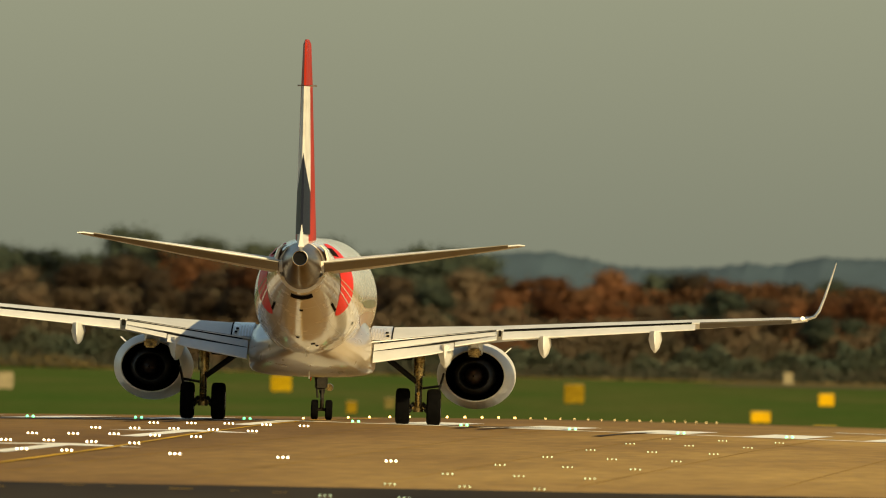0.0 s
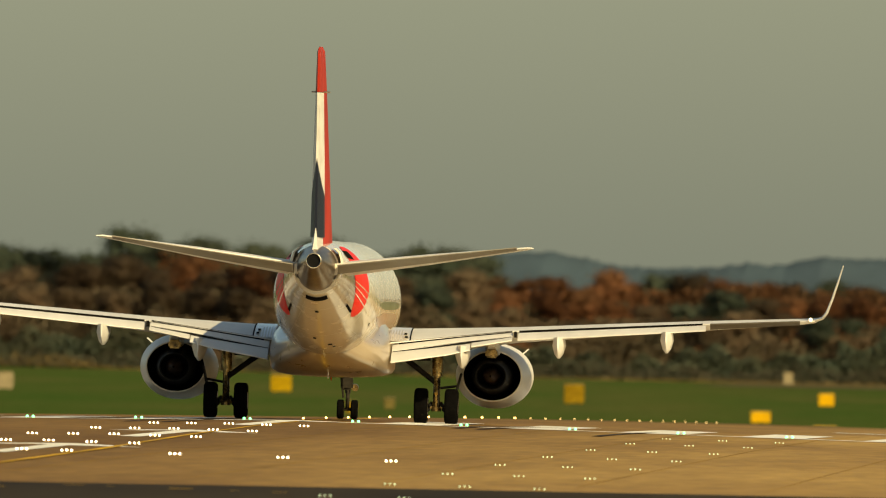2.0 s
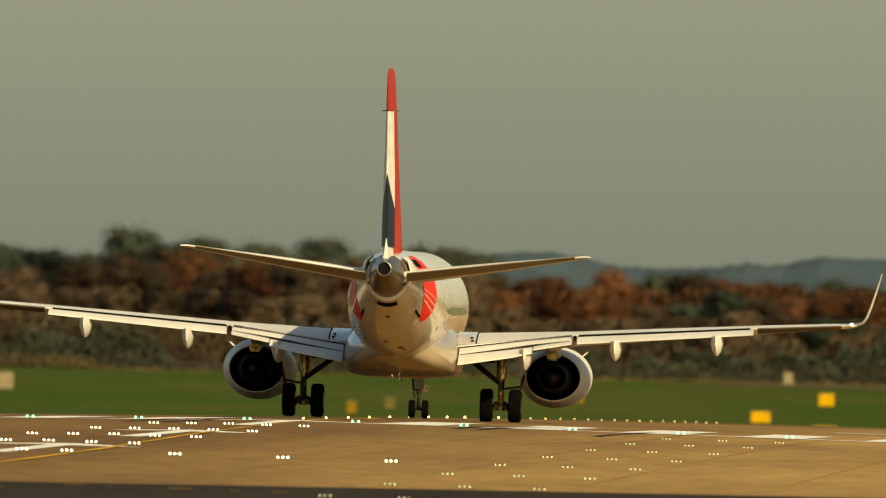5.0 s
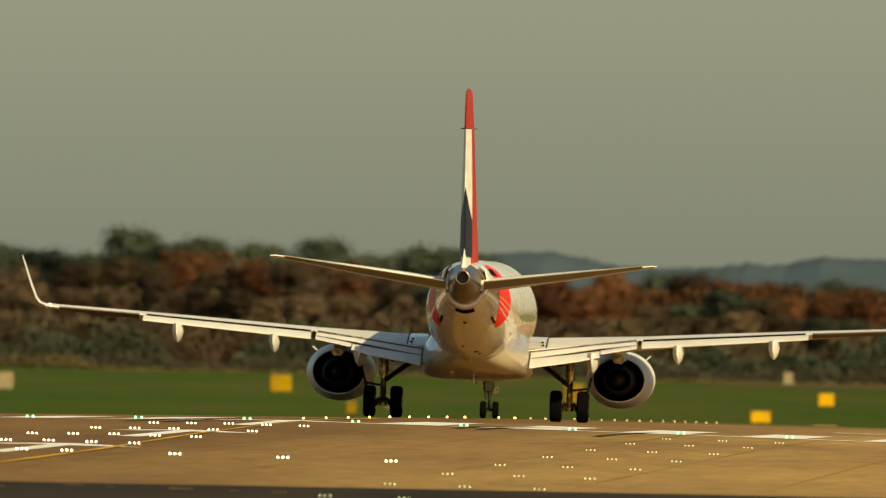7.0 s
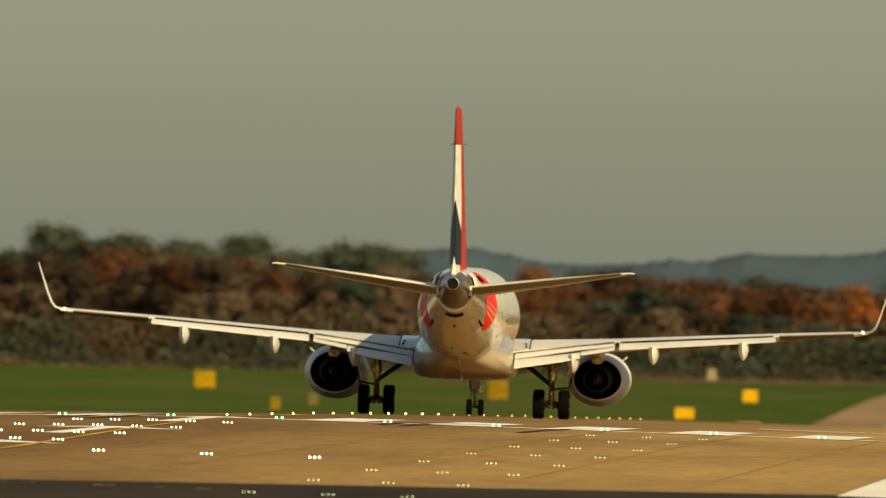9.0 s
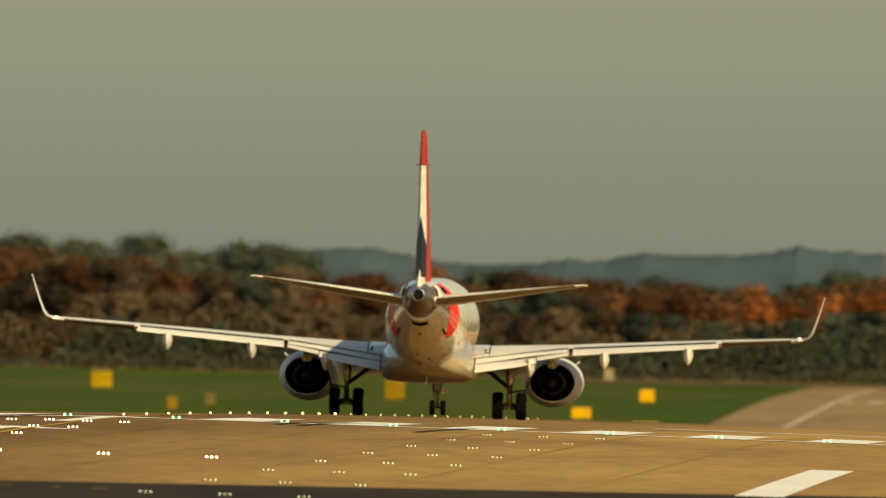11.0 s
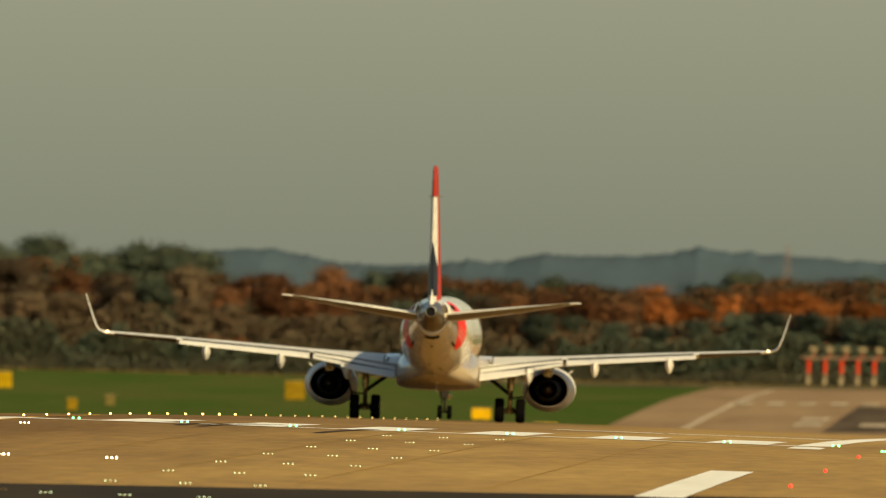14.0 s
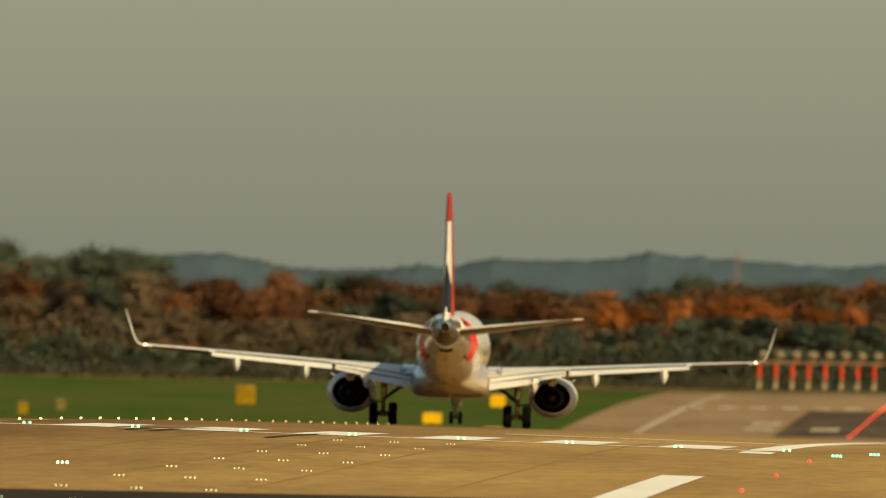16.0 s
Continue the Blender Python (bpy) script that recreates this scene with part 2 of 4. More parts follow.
# shallow waves of the pavement past the threshold, on top of its even fall
UNDULATION = [(0, 0), (60, -0.012), (100, -0.03), (150, -0.055), (200, -0.07), (240, -0.07), (300, -0.052), (345, -0.025), (385, 0.025), (420, 0.08), (464, 0.16)]


def crest(y):
    d = y - THR
    if d <= 0:
        return -2.52e-6 * d * d
    if d <= 464:
        dip = float(np.interp(d, [u[0] for u in UNDULATION], [u[1] for u in UNDULATION]))
        return dip - (0.0024 * d + 4.6e-6 * d * d)
    return float(np.interp(d, [f[0] for f in FAR], [f[1] for f in FAR]))


def land(lat, y):
    tilt = 0.004 * max(0, min(lat, 26) - 5) * min(1, max(0, (y - THR + 60) / 45))
    return crest(y) - 0.03 - 0.0112 * min(abs(lat), 26) - tilt - 0.02 * max(0, min(abs(lat) - 30, 10))


YS = [-400, -200, 0, 200, 350] + list(range(400, 1400, 12)) + list(range(1400, 3600, 30)) + [3600, 3700, 3800, 4000, 4300, 4700, 5150]


def strip(name, mat, lats, ys, lift, bounds=None):
    verts, faces = [], []
    for y in ys:
        for l in lats:
            verts.append((CL + l, y, land(l, y) + lift))
    n = len(lats)
    for j in range(len(ys) - 1):
        for i in range(n - 1):
            a = j * n + i
            faces.append((a, a + 1, a + n + 1, a + n))
    return quads(name, verts, faces, mat, smooth=True)


def marking(name, mat, pts, lift, label, parent=None):
    """A painted area on the pavement: rows of (lateral left, lateral right, distance past the threshold)."""
    verts, faces = [], []
    for l0, l1, d in pts:
        for l in (l0, l1):
            verts.append((CL + l, THR + d, land(l, THR + d) + lift))
    for j in range(len(pts) - 1):
        faces.append((2 * j, 2 * j + 1, 2 * j + 3, 2 * j + 2))
    ob = quads(name, verts, faces, mat)
    return tagged(ob, label, "marking", kind="structure")


tagged(strip("ground", "grass", [-2400, -700, -300, -120, -60, -40, -30, -15, 0, 15, 30, 40, 70, 200, 700, 2400], YS, -0.05),
       "wide mown green airfield grass", "grass", kind="structure")
RY = [y for y in YS if 200 <= y <= 2000]
tagged(strip("runway", "pavement", [-31, -22.5, -15, -8, -4, 0, 4, 8, 15, 22.5, 31], RY, 0.0),
       "sunlit tan runway pavement with rubber streaks", "runway", kind="structure")


def dark_apron():
    lats = [-60, -20, 0, 5, 12.8, 21.4, 30, 60]
    verts, faces = [], []
    for l in lats:
        edge = -232 + (l - 5) * 1.85 if l < 12.8 else -217.6 + (l - 12.8) * 1.6
        for d in (-500, -400, -320, edge - 12, edge):
            verts.append((CL + l, THR + d, land(l, THR + d) + 0.02))
    for i in range(len(lats) - 1):
        for j in range(4):
            a = i * 5 + j
            faces.append((a, a + 5, a + 6, a + 1))
    return tagged(quads("taxiway", verts, faces, "asphalt", smooth=True), "dark asphalt taxiway crossing before the runway", "taxiway", kind="structure")


dark_apron()

def joints():
    for l in (3.75, 7.5, 11.25, 15, 18.75, 26.5, 29):
        marking("joint", "joint", [(l, l + 0.045, d) for d in range(-215 + int(l), 60, 25)], 0.008, "thin dark joint along the pavement")


joints()
tagged(strip("runway_far", "far_pavement", [-31, -22.5, -15, -8, -4, 0, 4, 8, 15, 22.5, 31], [y for y in YS if 1990 <= y <= 3490], 0.01),
       "sandy sunlit pavement at the runway's far end", "runway", kind="structure")

# threshold bar, piano keys, side stripes
def cross_stripe(d0, d1):
    lats = [-22.4, -15, -8, -4, 0, 4, 8, 15, 22.4]
    verts = [(CL + l, THR + d, land(l, THR + d) + 0.012) for l in lats for d in (d0, d1)]
    faces = [(2 * i, 2 * i + 2, 2 * i + 3, 2 * i + 1) for i in range(len(lats) - 1)]
    tagged(quads("threshold_stripe", verts, faces, "white_line"), "thin white stripe across the threshold", "marking", kind="structure")


cross_stripe(-2.6, -0.6)
for k in range(6):
    l = 2.72 + 3.36 * k
    for a, b in ((l, l + 1.72), (-l - 1.72, -l)):
        marking("threshold_key", "white_line", [(a, b, -0.5), (a, b, 12), (a, b, 22), (a, b, 34)], 0.012, "long white painted threshold stripe on the pavement")
for a, b in ((13.0, 16.4), (16.5, 21.9)):
    marking("touchdown_mark", "white_line", [(a, b, 92), (a, b, 99)], 0.012, "white painted block on the runway")
marking("side_stripe", "white_line", [(22.0, 23.0, -206), (22.0, 23.0, -165), (22.05, 23.05, -127)], 0.03, "broad white side stripe on tan pavement")
marking("side_stripe", "white_line", [(22.0, 22.9, -16)] + [(22.0, 22.9, d) for d in range(10, 460, 50)], 0.012, "long white runway side stripe")
marking("side_stripe", "worn_line", [(-22.9, -22.0, d) for d in range(1980, 2700, 60)], 0.09, "worn white side stripe at the far end of the runway")
for k in range(6):
    l = 2.4 + 3.6 * k
    for a in (l, -l - 1.9):
        marking("threshold_key", "worn_line", [(a, a + 1.9, 2362), (a, a + 1.9, 2394)], 0.09, "white threshold stripe at the far end of the runway")
for k in range(3):
    marking("touchdown_mark", "worn_line", [(-12, -9, 2180 + 0 * k), (-12, -9, 2215)] if k == 0 else [(-19 + 7 * k, -16 + 7 * k, 2130), (-19 + 7 * k, -16 + 7 * k, 2160)], 0.09, "worn white block at the far end of the runway")


tagged(strip("asphalt_patch", "asphalt_far", [-8, -4, 0, 4, 8, 15, 22.5, 31], list(range(2810, 3111, 30)), 0.05), "dark asphalt patch on the far runway", "runway", kind="structure")


def arrow(d0, c):
    rows = [(c - 0.26, c + 0.26, d0), (c - 0.26, c + 0.26, d0 + 28)]
    marking("arrow_shaft", "white_line", rows, 0.012, "white arrow shaft painted on brown pavement")
    marking("arrow_head", "white_line", [(c - 1.9, c + 1.9, d0 + 28.2), (c - 1.3, c + 1.3, d0 + 30), (c - 0.1, c + 0.1, d0 + 34)], 0.012, "white arrow head painted on brown pavement")


for d0, c in ((-222, 0.9), (-158, 0.8), (-93, 0.5), (-30, 0.3)):
    arrow(d0, c)
marking("taxi_line", "yellow_line", [(2.81, 2.99, -250), (2.46, 2.64, -187), (2.11, 2.29, -139), (1.22, 1.38, -77), (0.72, 0.88, -30), (0.42, 0.58, 10), (0.2, 0.4, 60)],
        0.02, "thin yellow lead-on line on brown pavement")
for l, w, d in ((4.7, 0.25, -244.6), (5.6, 0.15, -244.0), (6.45, 0.4, -236.4), (7.3, 0.12, -236.8), (8.5, 0.45, -237.0), (9.7, 0.18, -237.6), (10.5, 0.3, -238.0)):
    marking("yellow_dash", "yellow_line", [(l, l + w, d), (l, l + w, d + 0.5)], 0.04, "short worn yellow dash on dark asphalt")
# tyre marks that swing onto the runway
for k, (l, d, b) in enumerate(((5.2, 0, 0.5), (5.9, -2, 0.6), (-3.5, -6, 0.4), (-2.4, -8, 0.5), (9.5, -14, 0.3))):
    marking("tyre_mark", "rubber_marks", [(l + b * j * j * 0.06, l + 0.28 + b * j * j * 0.06, d - 12 + 5 * j) for j in range(7)], 0.016, "dark curved tyre mark on the pavement")


# ---- the airliner; its own space: x right, y forward, z up from the main wheels' contact ----
BODY = [(18.25, 2.88, 2.98, 0.05), (17.9, 2.45, 3.45, 0.48), (17.0, 2.08, 4.05, 0.92), (15.4, 1.84, 4.72, 1.32), (12.8, 1.76, 5.05, 1.49), (6, 1.75, 5.08, 1.51),
        (0, 1.75, 5.09, 1.51), (-4, 1.76, 5.09, 1.51), (-6, 1.84, 5.09, 1.49), (-8, 2.08, 5.08, 1.42), (-10, 2.46, 5.06, 1.27), (-12, 2.92, 5.03, 1.05),
        (-13.5, 3.28, 4.99, 0.84), (-14.7, 3.56, 4.94, 0.64)]


def body_at(y):
    """Low edge, top edge and half width of the fuselage at y, on smooth curves through BODY."""
    k = next((k for k in range(len(BODY) - 2) if BODY[k + 1][0] <= y), len(BODY) - 2)
    k = max(0, min(k, len(BODY) - 2))
    p = [BODY[max(0, k - 1)], BODY[k], BODY[k + 1], BODY[min(len(BODY) - 1, k + 2)]]
    h = p[2][0] - p[1][0]
    f = (y - p[1][0]) / h
    out = []
    for c in (1, 2, 3):
        m1 = (p[2][c] - p[0][c]) / (p[2][0] - p[0][0]) * h
        m2 = (p[3][c] - p[1][c]) / (p[3][0] - p[1][0]) * h
        out.append((2 * f ** 3 - 3 * f * f + 1) * p[1][c] + (f ** 3 - 2 * f * f + f) * m1 + (3 * f * f - 2 * f ** 3) * p[2][c] + (f ** 3 - f * f) * m2)
    return out


def body_point(y, ang, out=0.0):
    lo, hi, r = body_at(y)
    cz, rz = (lo + hi) / 2, (hi - lo) / 2
    return ((r + out) * math.cos(ang), y, cz + (rz + out) * math.sin(ang))


def airfoil(x, y_le, y_te, crest_z, te_z, low_z, flip=1):
    """A wing section at x: upper side from nose to tail, then the lower side."""
    c = y_le - y_te
    nose_z = low_z + 0.45 * (crest_z - low_z)
    up = [(0.0, nose_z), (0.03, nose_z + 0.45 * (crest_z - nose_z)), (0.12, nose_z + 0.8 * (crest_z - nose_z)), (0.30, crest_z - 0.01), (0.45, crest_z),
          (0.62, crest_z - 0.18 * (crest_z - te_z)), (0.8, crest_z - 0.52 * (crest_z - te_z)), (1.0, te_z)]
    dn = [(1.0, te_z - 0.03), (0.7, low_z + 0.25 * (te_z - low_z)), (0.35, low_z), (0.1, low_z + 0.06 * c * 0.3), (0.02, nose_z - 0.3 * (nose_z - low_z))]
    return [(flip * x, y_le - f * c, z) for f, z in up + dn]


def airliner():
    plane = tagged(new("airliner"), "white twin-jet airliner with red tail rolling along the runway", "airplane")
    # fuselage
    n = 48
    fus = part("fuselage", loft([[body_point(y, 2 * math.pi * i / n) for i in range(n)] for y in [18.25, 18.1, 17.9, 17.6, 17.2] + [16.8 - 0.5 * k for k in range(63)] + [-14.7]]), "white_paint", plane, "glossy white fuselage with soft grime")
    # red swooshes on both flanks of the tail
    for s in (1, -1):
        rings = []
        for j in range(37):
            f = j / 36
            ang = radians(62 - 107 * f)
            mid, half = -11.3 + 0.55 * f * f, 1.5 * (math.sin(math.pi * (0.06 + 0.94 * f ** 0.8)) + 1e-4) ** 0.6
            rings.append([(s * p[0], p[1], p[2]) for p in (body_point(mid + half * (1 - 2 * k / 8), ang, 0.010) for k in range(9))])
        part("tail_swoosh", loft(rings, closed=False, caps=False), "red_paint", fus, "red painted swoosh")
        for a0, a1 in ((-2, -6), (-9, -15), (-17, -24)):
            rings = []
            for j in range(9):
                f = j / 8
                y, a, w = -13.3 + 4.6 * f, a0 + (a1 - a0) * f, 0.75 * math.sin(math.pi * (0.08 + 0.84 * f))
                rings.append([(s * p[0], p[1], p[2]) for p in (body_point(y, radians(a + w * k), 0.016) for k in (-1, 1))])
            part("whisker_line", loft(rings, closed=False, caps=False), "white_paint", fus, "thin white curved line")
        part("stabiliser_gap", loft([[(s * p[0], p[1], p[2]) for p in (body_point(y, radians(a), 0.02) for a in (34, 42, 50))] for y in (-11.6, -12.2, -12.9)], closed=False, caps=False), "dark_seam", fus, "dark cutout above the tailplane root")
        part("vent", loft([[(s * p[0], p[1], p[2]) for p in (body_point(y, radians(a), 0.02) for a in (-44, -40))] for y in (-11.2, -12.2)], closed=False, caps=False), "dark_seam", fus)
        # an olive and a brown band on each flank, tapered at both ends
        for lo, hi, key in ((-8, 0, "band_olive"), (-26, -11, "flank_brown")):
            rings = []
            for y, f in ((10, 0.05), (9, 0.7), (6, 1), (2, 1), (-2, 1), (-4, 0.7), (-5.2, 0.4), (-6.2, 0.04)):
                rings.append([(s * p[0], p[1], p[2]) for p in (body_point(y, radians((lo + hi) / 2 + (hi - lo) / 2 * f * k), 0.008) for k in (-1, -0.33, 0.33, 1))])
            part("flank_band", loft(rings, closed=False, caps=False), key, fus, "muted coloured band along the flank")
    part("tail_skid", box(bmesh.new(), 0, -7.2, 2.02, 0.06, 2.4, 0.12, 0.02, Matrix.Rotation(radians(-9), 4, 'X')), "wing_grey", fus)
    part("drain_mast", box(bmesh.new(), 0.02, -3.5, 1.45, 0.03, 0.35, 0.5, 0.01), "wing_grey", fus)
    part("keel_ridge", box(bmesh.new(), 0, -5.0, 1.80, 0.05, 1.6, 0.06, 0.015, Matrix.Rotation(radians(-4), 4, 'X')), "wing_grey", fus)
    for y, a, w in ((-12.6, 268, 3), (-9.3, 262, 2), (-8.4, 279, 2.5), (-8.0, 283, 1.5), (-10.6, 322, 2), (-7.4, 330, 1.6), (-7.6, 212, 1.4)):
        part("drain_port", loft([[body_point(yy, radians(a + k * w), 0.008) for k in (-1, 0, 1)] for yy in (y, y - 0.22)], closed=False, caps=False), "dark_seam", fus)
    for a in (247, 293):
        part("panel_line", loft([[body_point(y, radians(a + (y + 14) * 3.2 * (1 if a > 270 else -1) + k), 0.006) for k in (-0.3, 0.3)] for y in (-13.6, -12, -10.5, -9, -7.8)], closed=False, caps=False), "livery_bars", fus)
    for y in (-12.9, -9.8, -6.4, -3.2):
        part("panel_line", loft([[body_point(yy, 2 * math.pi * k / 64, 0.005) for k in range(64)] for yy in (y, y - 0.03)], caps=False), "livery_bars", fus)
    lip = loft([[body_point(y - 0.10 * abs(math.cos(radians(a))), radians(a), 0.012) for a in range(246, 295, 6)] for y in (-13.95, -14.1, -14.25, -14.4)], closed=False, caps=False)
    part("tail_slot", lip, "dark_seam", fus, "dark curved slot under the tail cone")
    # tail cone with the auxiliary exhaust
    cone = []
    for y, lo, hi, r in ((-14.4, 3.62, 4.95, 0.60), (-15.2, 3.72, 4.92, 0.53), (-16.2, 3.92, 4.84, 0.42), (-17.0, 4.16, 4.76, 0.29), (-17.3, 4.28, 4.72, 0.22)):
        cone.append([(r * math.cos(2 * math.pi * i / 32), y, (lo + hi) / 2 + (hi - lo) / 2 * math.sin(2 * math.pi * i / 32)) for i in range(32)])
    tc = part("tail_cone", loft(cone), "cone_metal", plane, "bare metal tail cone")
    part("exhaust_ring", turned([(-17.25, 0.222), (-17.42, 0.217), (-17.43, 0.20), (-17.42, 0.188), (-17.2, 0.182)], 0.0, 4.5), "polished", tc, "bright exhaust rim")
    part("exhaust_bore", loft([[(0.186 * math.cos(2 * math.pi * i / 24), y, 4.5 + 0.186 * math.sin(2 * math.pi * i / 24)) for i in range(24)] for y in (-17.1, -17.36)]), "duct", tc, "black exhaust opening")
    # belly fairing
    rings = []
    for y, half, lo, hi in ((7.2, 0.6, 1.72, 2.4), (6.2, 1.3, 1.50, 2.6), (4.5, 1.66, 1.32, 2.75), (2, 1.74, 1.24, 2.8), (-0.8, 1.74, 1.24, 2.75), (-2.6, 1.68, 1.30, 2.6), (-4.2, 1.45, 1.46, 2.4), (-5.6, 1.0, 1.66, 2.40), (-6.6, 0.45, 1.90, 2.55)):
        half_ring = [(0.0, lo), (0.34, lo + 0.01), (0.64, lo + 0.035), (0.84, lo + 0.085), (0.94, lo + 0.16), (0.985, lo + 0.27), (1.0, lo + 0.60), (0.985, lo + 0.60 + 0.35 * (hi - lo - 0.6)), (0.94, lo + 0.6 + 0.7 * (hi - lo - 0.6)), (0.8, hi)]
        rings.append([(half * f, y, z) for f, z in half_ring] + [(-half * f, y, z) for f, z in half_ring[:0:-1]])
    fair = part("belly_fairing", loft(rings), "belly_shade", plane, "white wing-to-body fairing, painted darker for its shade")
    part("beacon", loft([[(0.02 * c * math.cos(k * math.pi / 6), -0.5 + 0.02 * c * math.sin(k * math.pi / 6), z) for k in range(12)] for z, c in ((1.25, 1), (1.18, 0.9), (1.13, 0.3))]), "mast_red", fair, "small red belly lamp")
    # fin and rudder
    def fin_ring(z, le, te, th):
        prof = [(0, 0), (0.04, 0.5), (0.2, 0.95), (0.4, 1.0), (0.7, 0.66), (1.0, 0.30)]
        pts = [(th / 2 * w, le + (te - le) * f, z) for f, w in prof]
        return pts + [(-x, y, z2) for x, y, z2 in pts[::-1][:-1]]
    fin = part("fin", loft([fin_ring(4.7, -8.6, -14.7, 0.56), fin_ring(5.4, -10.0, -14.85, 0.54), fin_ring(7.2, -12.2, -15.55, 0.43), fin_ring(9.2, -14.6, -16.35, 0.31), fin_ring(10.3, -15.9, -16.85, 0.22), fin_ring(10.42, -16.4, -16.9, 0.10)]), "fin_red_shade", plane, "red fin")

    def rudder_ring(z, le, te, w0, w1):
        return [(w0 / 2, le, z), (w0 * 0.36, le + 0.55 * (te - le), z), (w1 / 2, te, z), (-w1 / 2, te, z), (-w0 * 0.36, le + 0.55 * (te - le), z), (-w0 / 2, le, z)]
    part("rudder", loft([rudder_ring(5.15, -14.82, -16.35, 0.40, 0.07), rudder_ring(6.4, -15.28, -16.75, 0.36, 0.06), rudder_ring(7.2, -15.58, -17.0, 0.33, 0.06), rudder_ring(8.2, -16.0, -17.3, 0.28, 0.05), rudder_ring(9.15, -16.38, -17.6, 0.23, 0.05)]), "rudder_paint", fin, "white rudder with a dark blue wedge")
    part("fin_tip", loft([rudder_ring(9.17, -16.38, -17.6, 0.24, 0.06), rudder_ring(9.9, -16.7, -17.85, 0.2, 0.05), rudder_ring(10.25, -16.85, -17.9, 0.14, 0.05), rudder_ring(10.4, -17.0, -17.7, 0.06, 0.03)]), "fin_red_shade", fin, "red fin tip")
    part("static_bar", rod(bmesh.new(), (-0.22, -16.6, 9.17), (0.3, -16.6, 9.17), 0.02), "bare_metal", fin)
    part("fin_root", loft([rudder_ring(4.78, -14.5, -16.42, 0.32, 0.17), rudder_ring(4.98, -14.7, -16.44, 0.31, 0.10), rudder_ring(5.2, -14.85, -16.45, 0.30, 0.055), rudder_ring(5.40, -15.0, -16.47, 0.28, 0.015)]), "wing_grey", fin, "white spike-shaped fairing below the rudder")
    for s in (1, -1):
        # tailplane: main surface and elevator
        tp = part("tailplane", loft([airfoil(0.35, -12.2, -14.9, 4.46, 4.41, 4.02, s), airfoil(3.3, -14.3, -15.9, 4.79, 4.755, 4.50, s), airfoil(5.9, -16.1, -16.9, 5.05, 5.04, 4.96, s), airfoil(6.06, -16.4, -16.9, 5.03, 5.03, 5.0, s)]), "wing_grey", plane, "slim pale tailplane")
        ev = [[(s * x, y0, z + t / 2), (s * x, (y0 + y1) / 2, z + t * 0.42), (s * x, y1, z - dz + 0.012), (s * x, y1, z - dz - 0.012), (s * x, (y0 + y1) / 2, z - dz * 0.6 - t * 0.42), (s * x, y0, z - t / 2)]
              for x, y0, y1, z, t, dz in ((0.62, -14.95, -16.2, 4.26, 0.23, -0.13), (3.3, -15.93, -16.75, 4.63, 0.18, -0.10), (5.6, -16.8, -17.3, 4.975, 0.08, -0.045))]
        part("elevator", loft(ev), "elevator_shade", tp, "elevator painted as dark as its shaded underside")
        part("tailplane_root", loft([[(s * p[0], p[1], p[2]) for p in ((0.40, y, 4.10), (0.60, y, 4.12), (0.62, y, 4.36), (0.45, y, 4.50))] for y in (-12.4, -15.2)]), "white_paint", tp)
        plate = [[(s * (x + dx), y, z) for dx, y in ((0.0, -14.1), (0.05, -14.9), (0.11, -14.9), (0.16, -14.1))] for x, z in ((0.30, 3.92), (0.50, 4.02), (0.60, 4.22), (0.62, 4.50), (0.55, 4.74), (0.42, 4.86))]
        part("root_plate", loft(plate), "white_paint", tp, "white plate at the tailplane root")
        # wing
        wing = part("wing", loft([airfoil(0.9, 4.5, -1.2, 2.62, 2.20, 1.75, s), airfoil(1.75, 4.0, -1.2, 2.66, 2.28, 1.80, s), airfoil(5.17, 2.3, -1.1, 2.81, 2.69, 2.36, s), airfoil(8, 0.8, -1.75, 2.99, 2.88, 2.64, s), airfoil(10.66, -0.6, -2.4, 3.15, 3.06, 2.88, s),
                                  airfoil(13.3, -2.0, -3.1, 3.29, 3.22, 3.12, s), airfoil(13.7, -2.25, -3.4, 3.32, 3.25, 3.18, s)]), "wing_grey", plane, "long pale wing with extended flaps")
        rings = []
        for x, z, le, te, th, tilt in ((13.68, 3.255, -2.25, -3.42, 0.10, 0.15), (13.88, 3.32, -2.5, -3.6, 0.09, 0.6), (14.0, 3.48, -2.75, -3.75, 0.08, 1.1), (14.14, 3.85, -3.05, -3.95, 0.07, 1.25), (14.30, 4.35, -3.45, -4.15, 0.06, 1.27), (14.44, 4.82, -3.95, -4.35, 0.03, 1.27)):
            nx, nz = -math.sin(tilt), math.cos(tilt)
            rings.append([(s * (x + nx * th * k), le + (te - le) * f, z + nz * th * k) for f, k in ((0, 0), (0.3, 0.5), (0.7, 0.35), (1, 0.06), (1, -0.06), (0.7, -0.35), (0.3, -0.5))])
        part("winglet", loft(rings), "wing_grey", wing, "upswept pale winglet")
        part("nav_light", loft([[(s * (13.55 + 0.05 * c * math.cos(k * math.pi / 5)), y, 3.27 + 0.05 * c * math.sin(k * math.pi / 5)) for k in range(10)] for y, c in ((-3.3, 1), (-3.42, 0.9), (-3.47, 0.3))]), "nav_light", wing, "small warm wing-tip lamp")

        def flap(name, rows, label):
            rings = []
            for x, y0, z0, ch, drop, th in rows:
                rings.append([(s * x, y0, z0), (s * x, y0 - 0.35 * ch, z0 + 0.25 * th - 0.25 * drop), (s * x, y0 - ch, z0 - drop), (s * x, y0 - ch, z0 - drop - 0.025), (s * x, y0 - 0.4 * ch, z0 - th - 0.5 * drop), (s * x, y0 + 0.04, z0 - th * 0.7)])
            return part(name, loft(rings), "aileron_shade" if name == "aileron" else "wing_grey", wing, label)
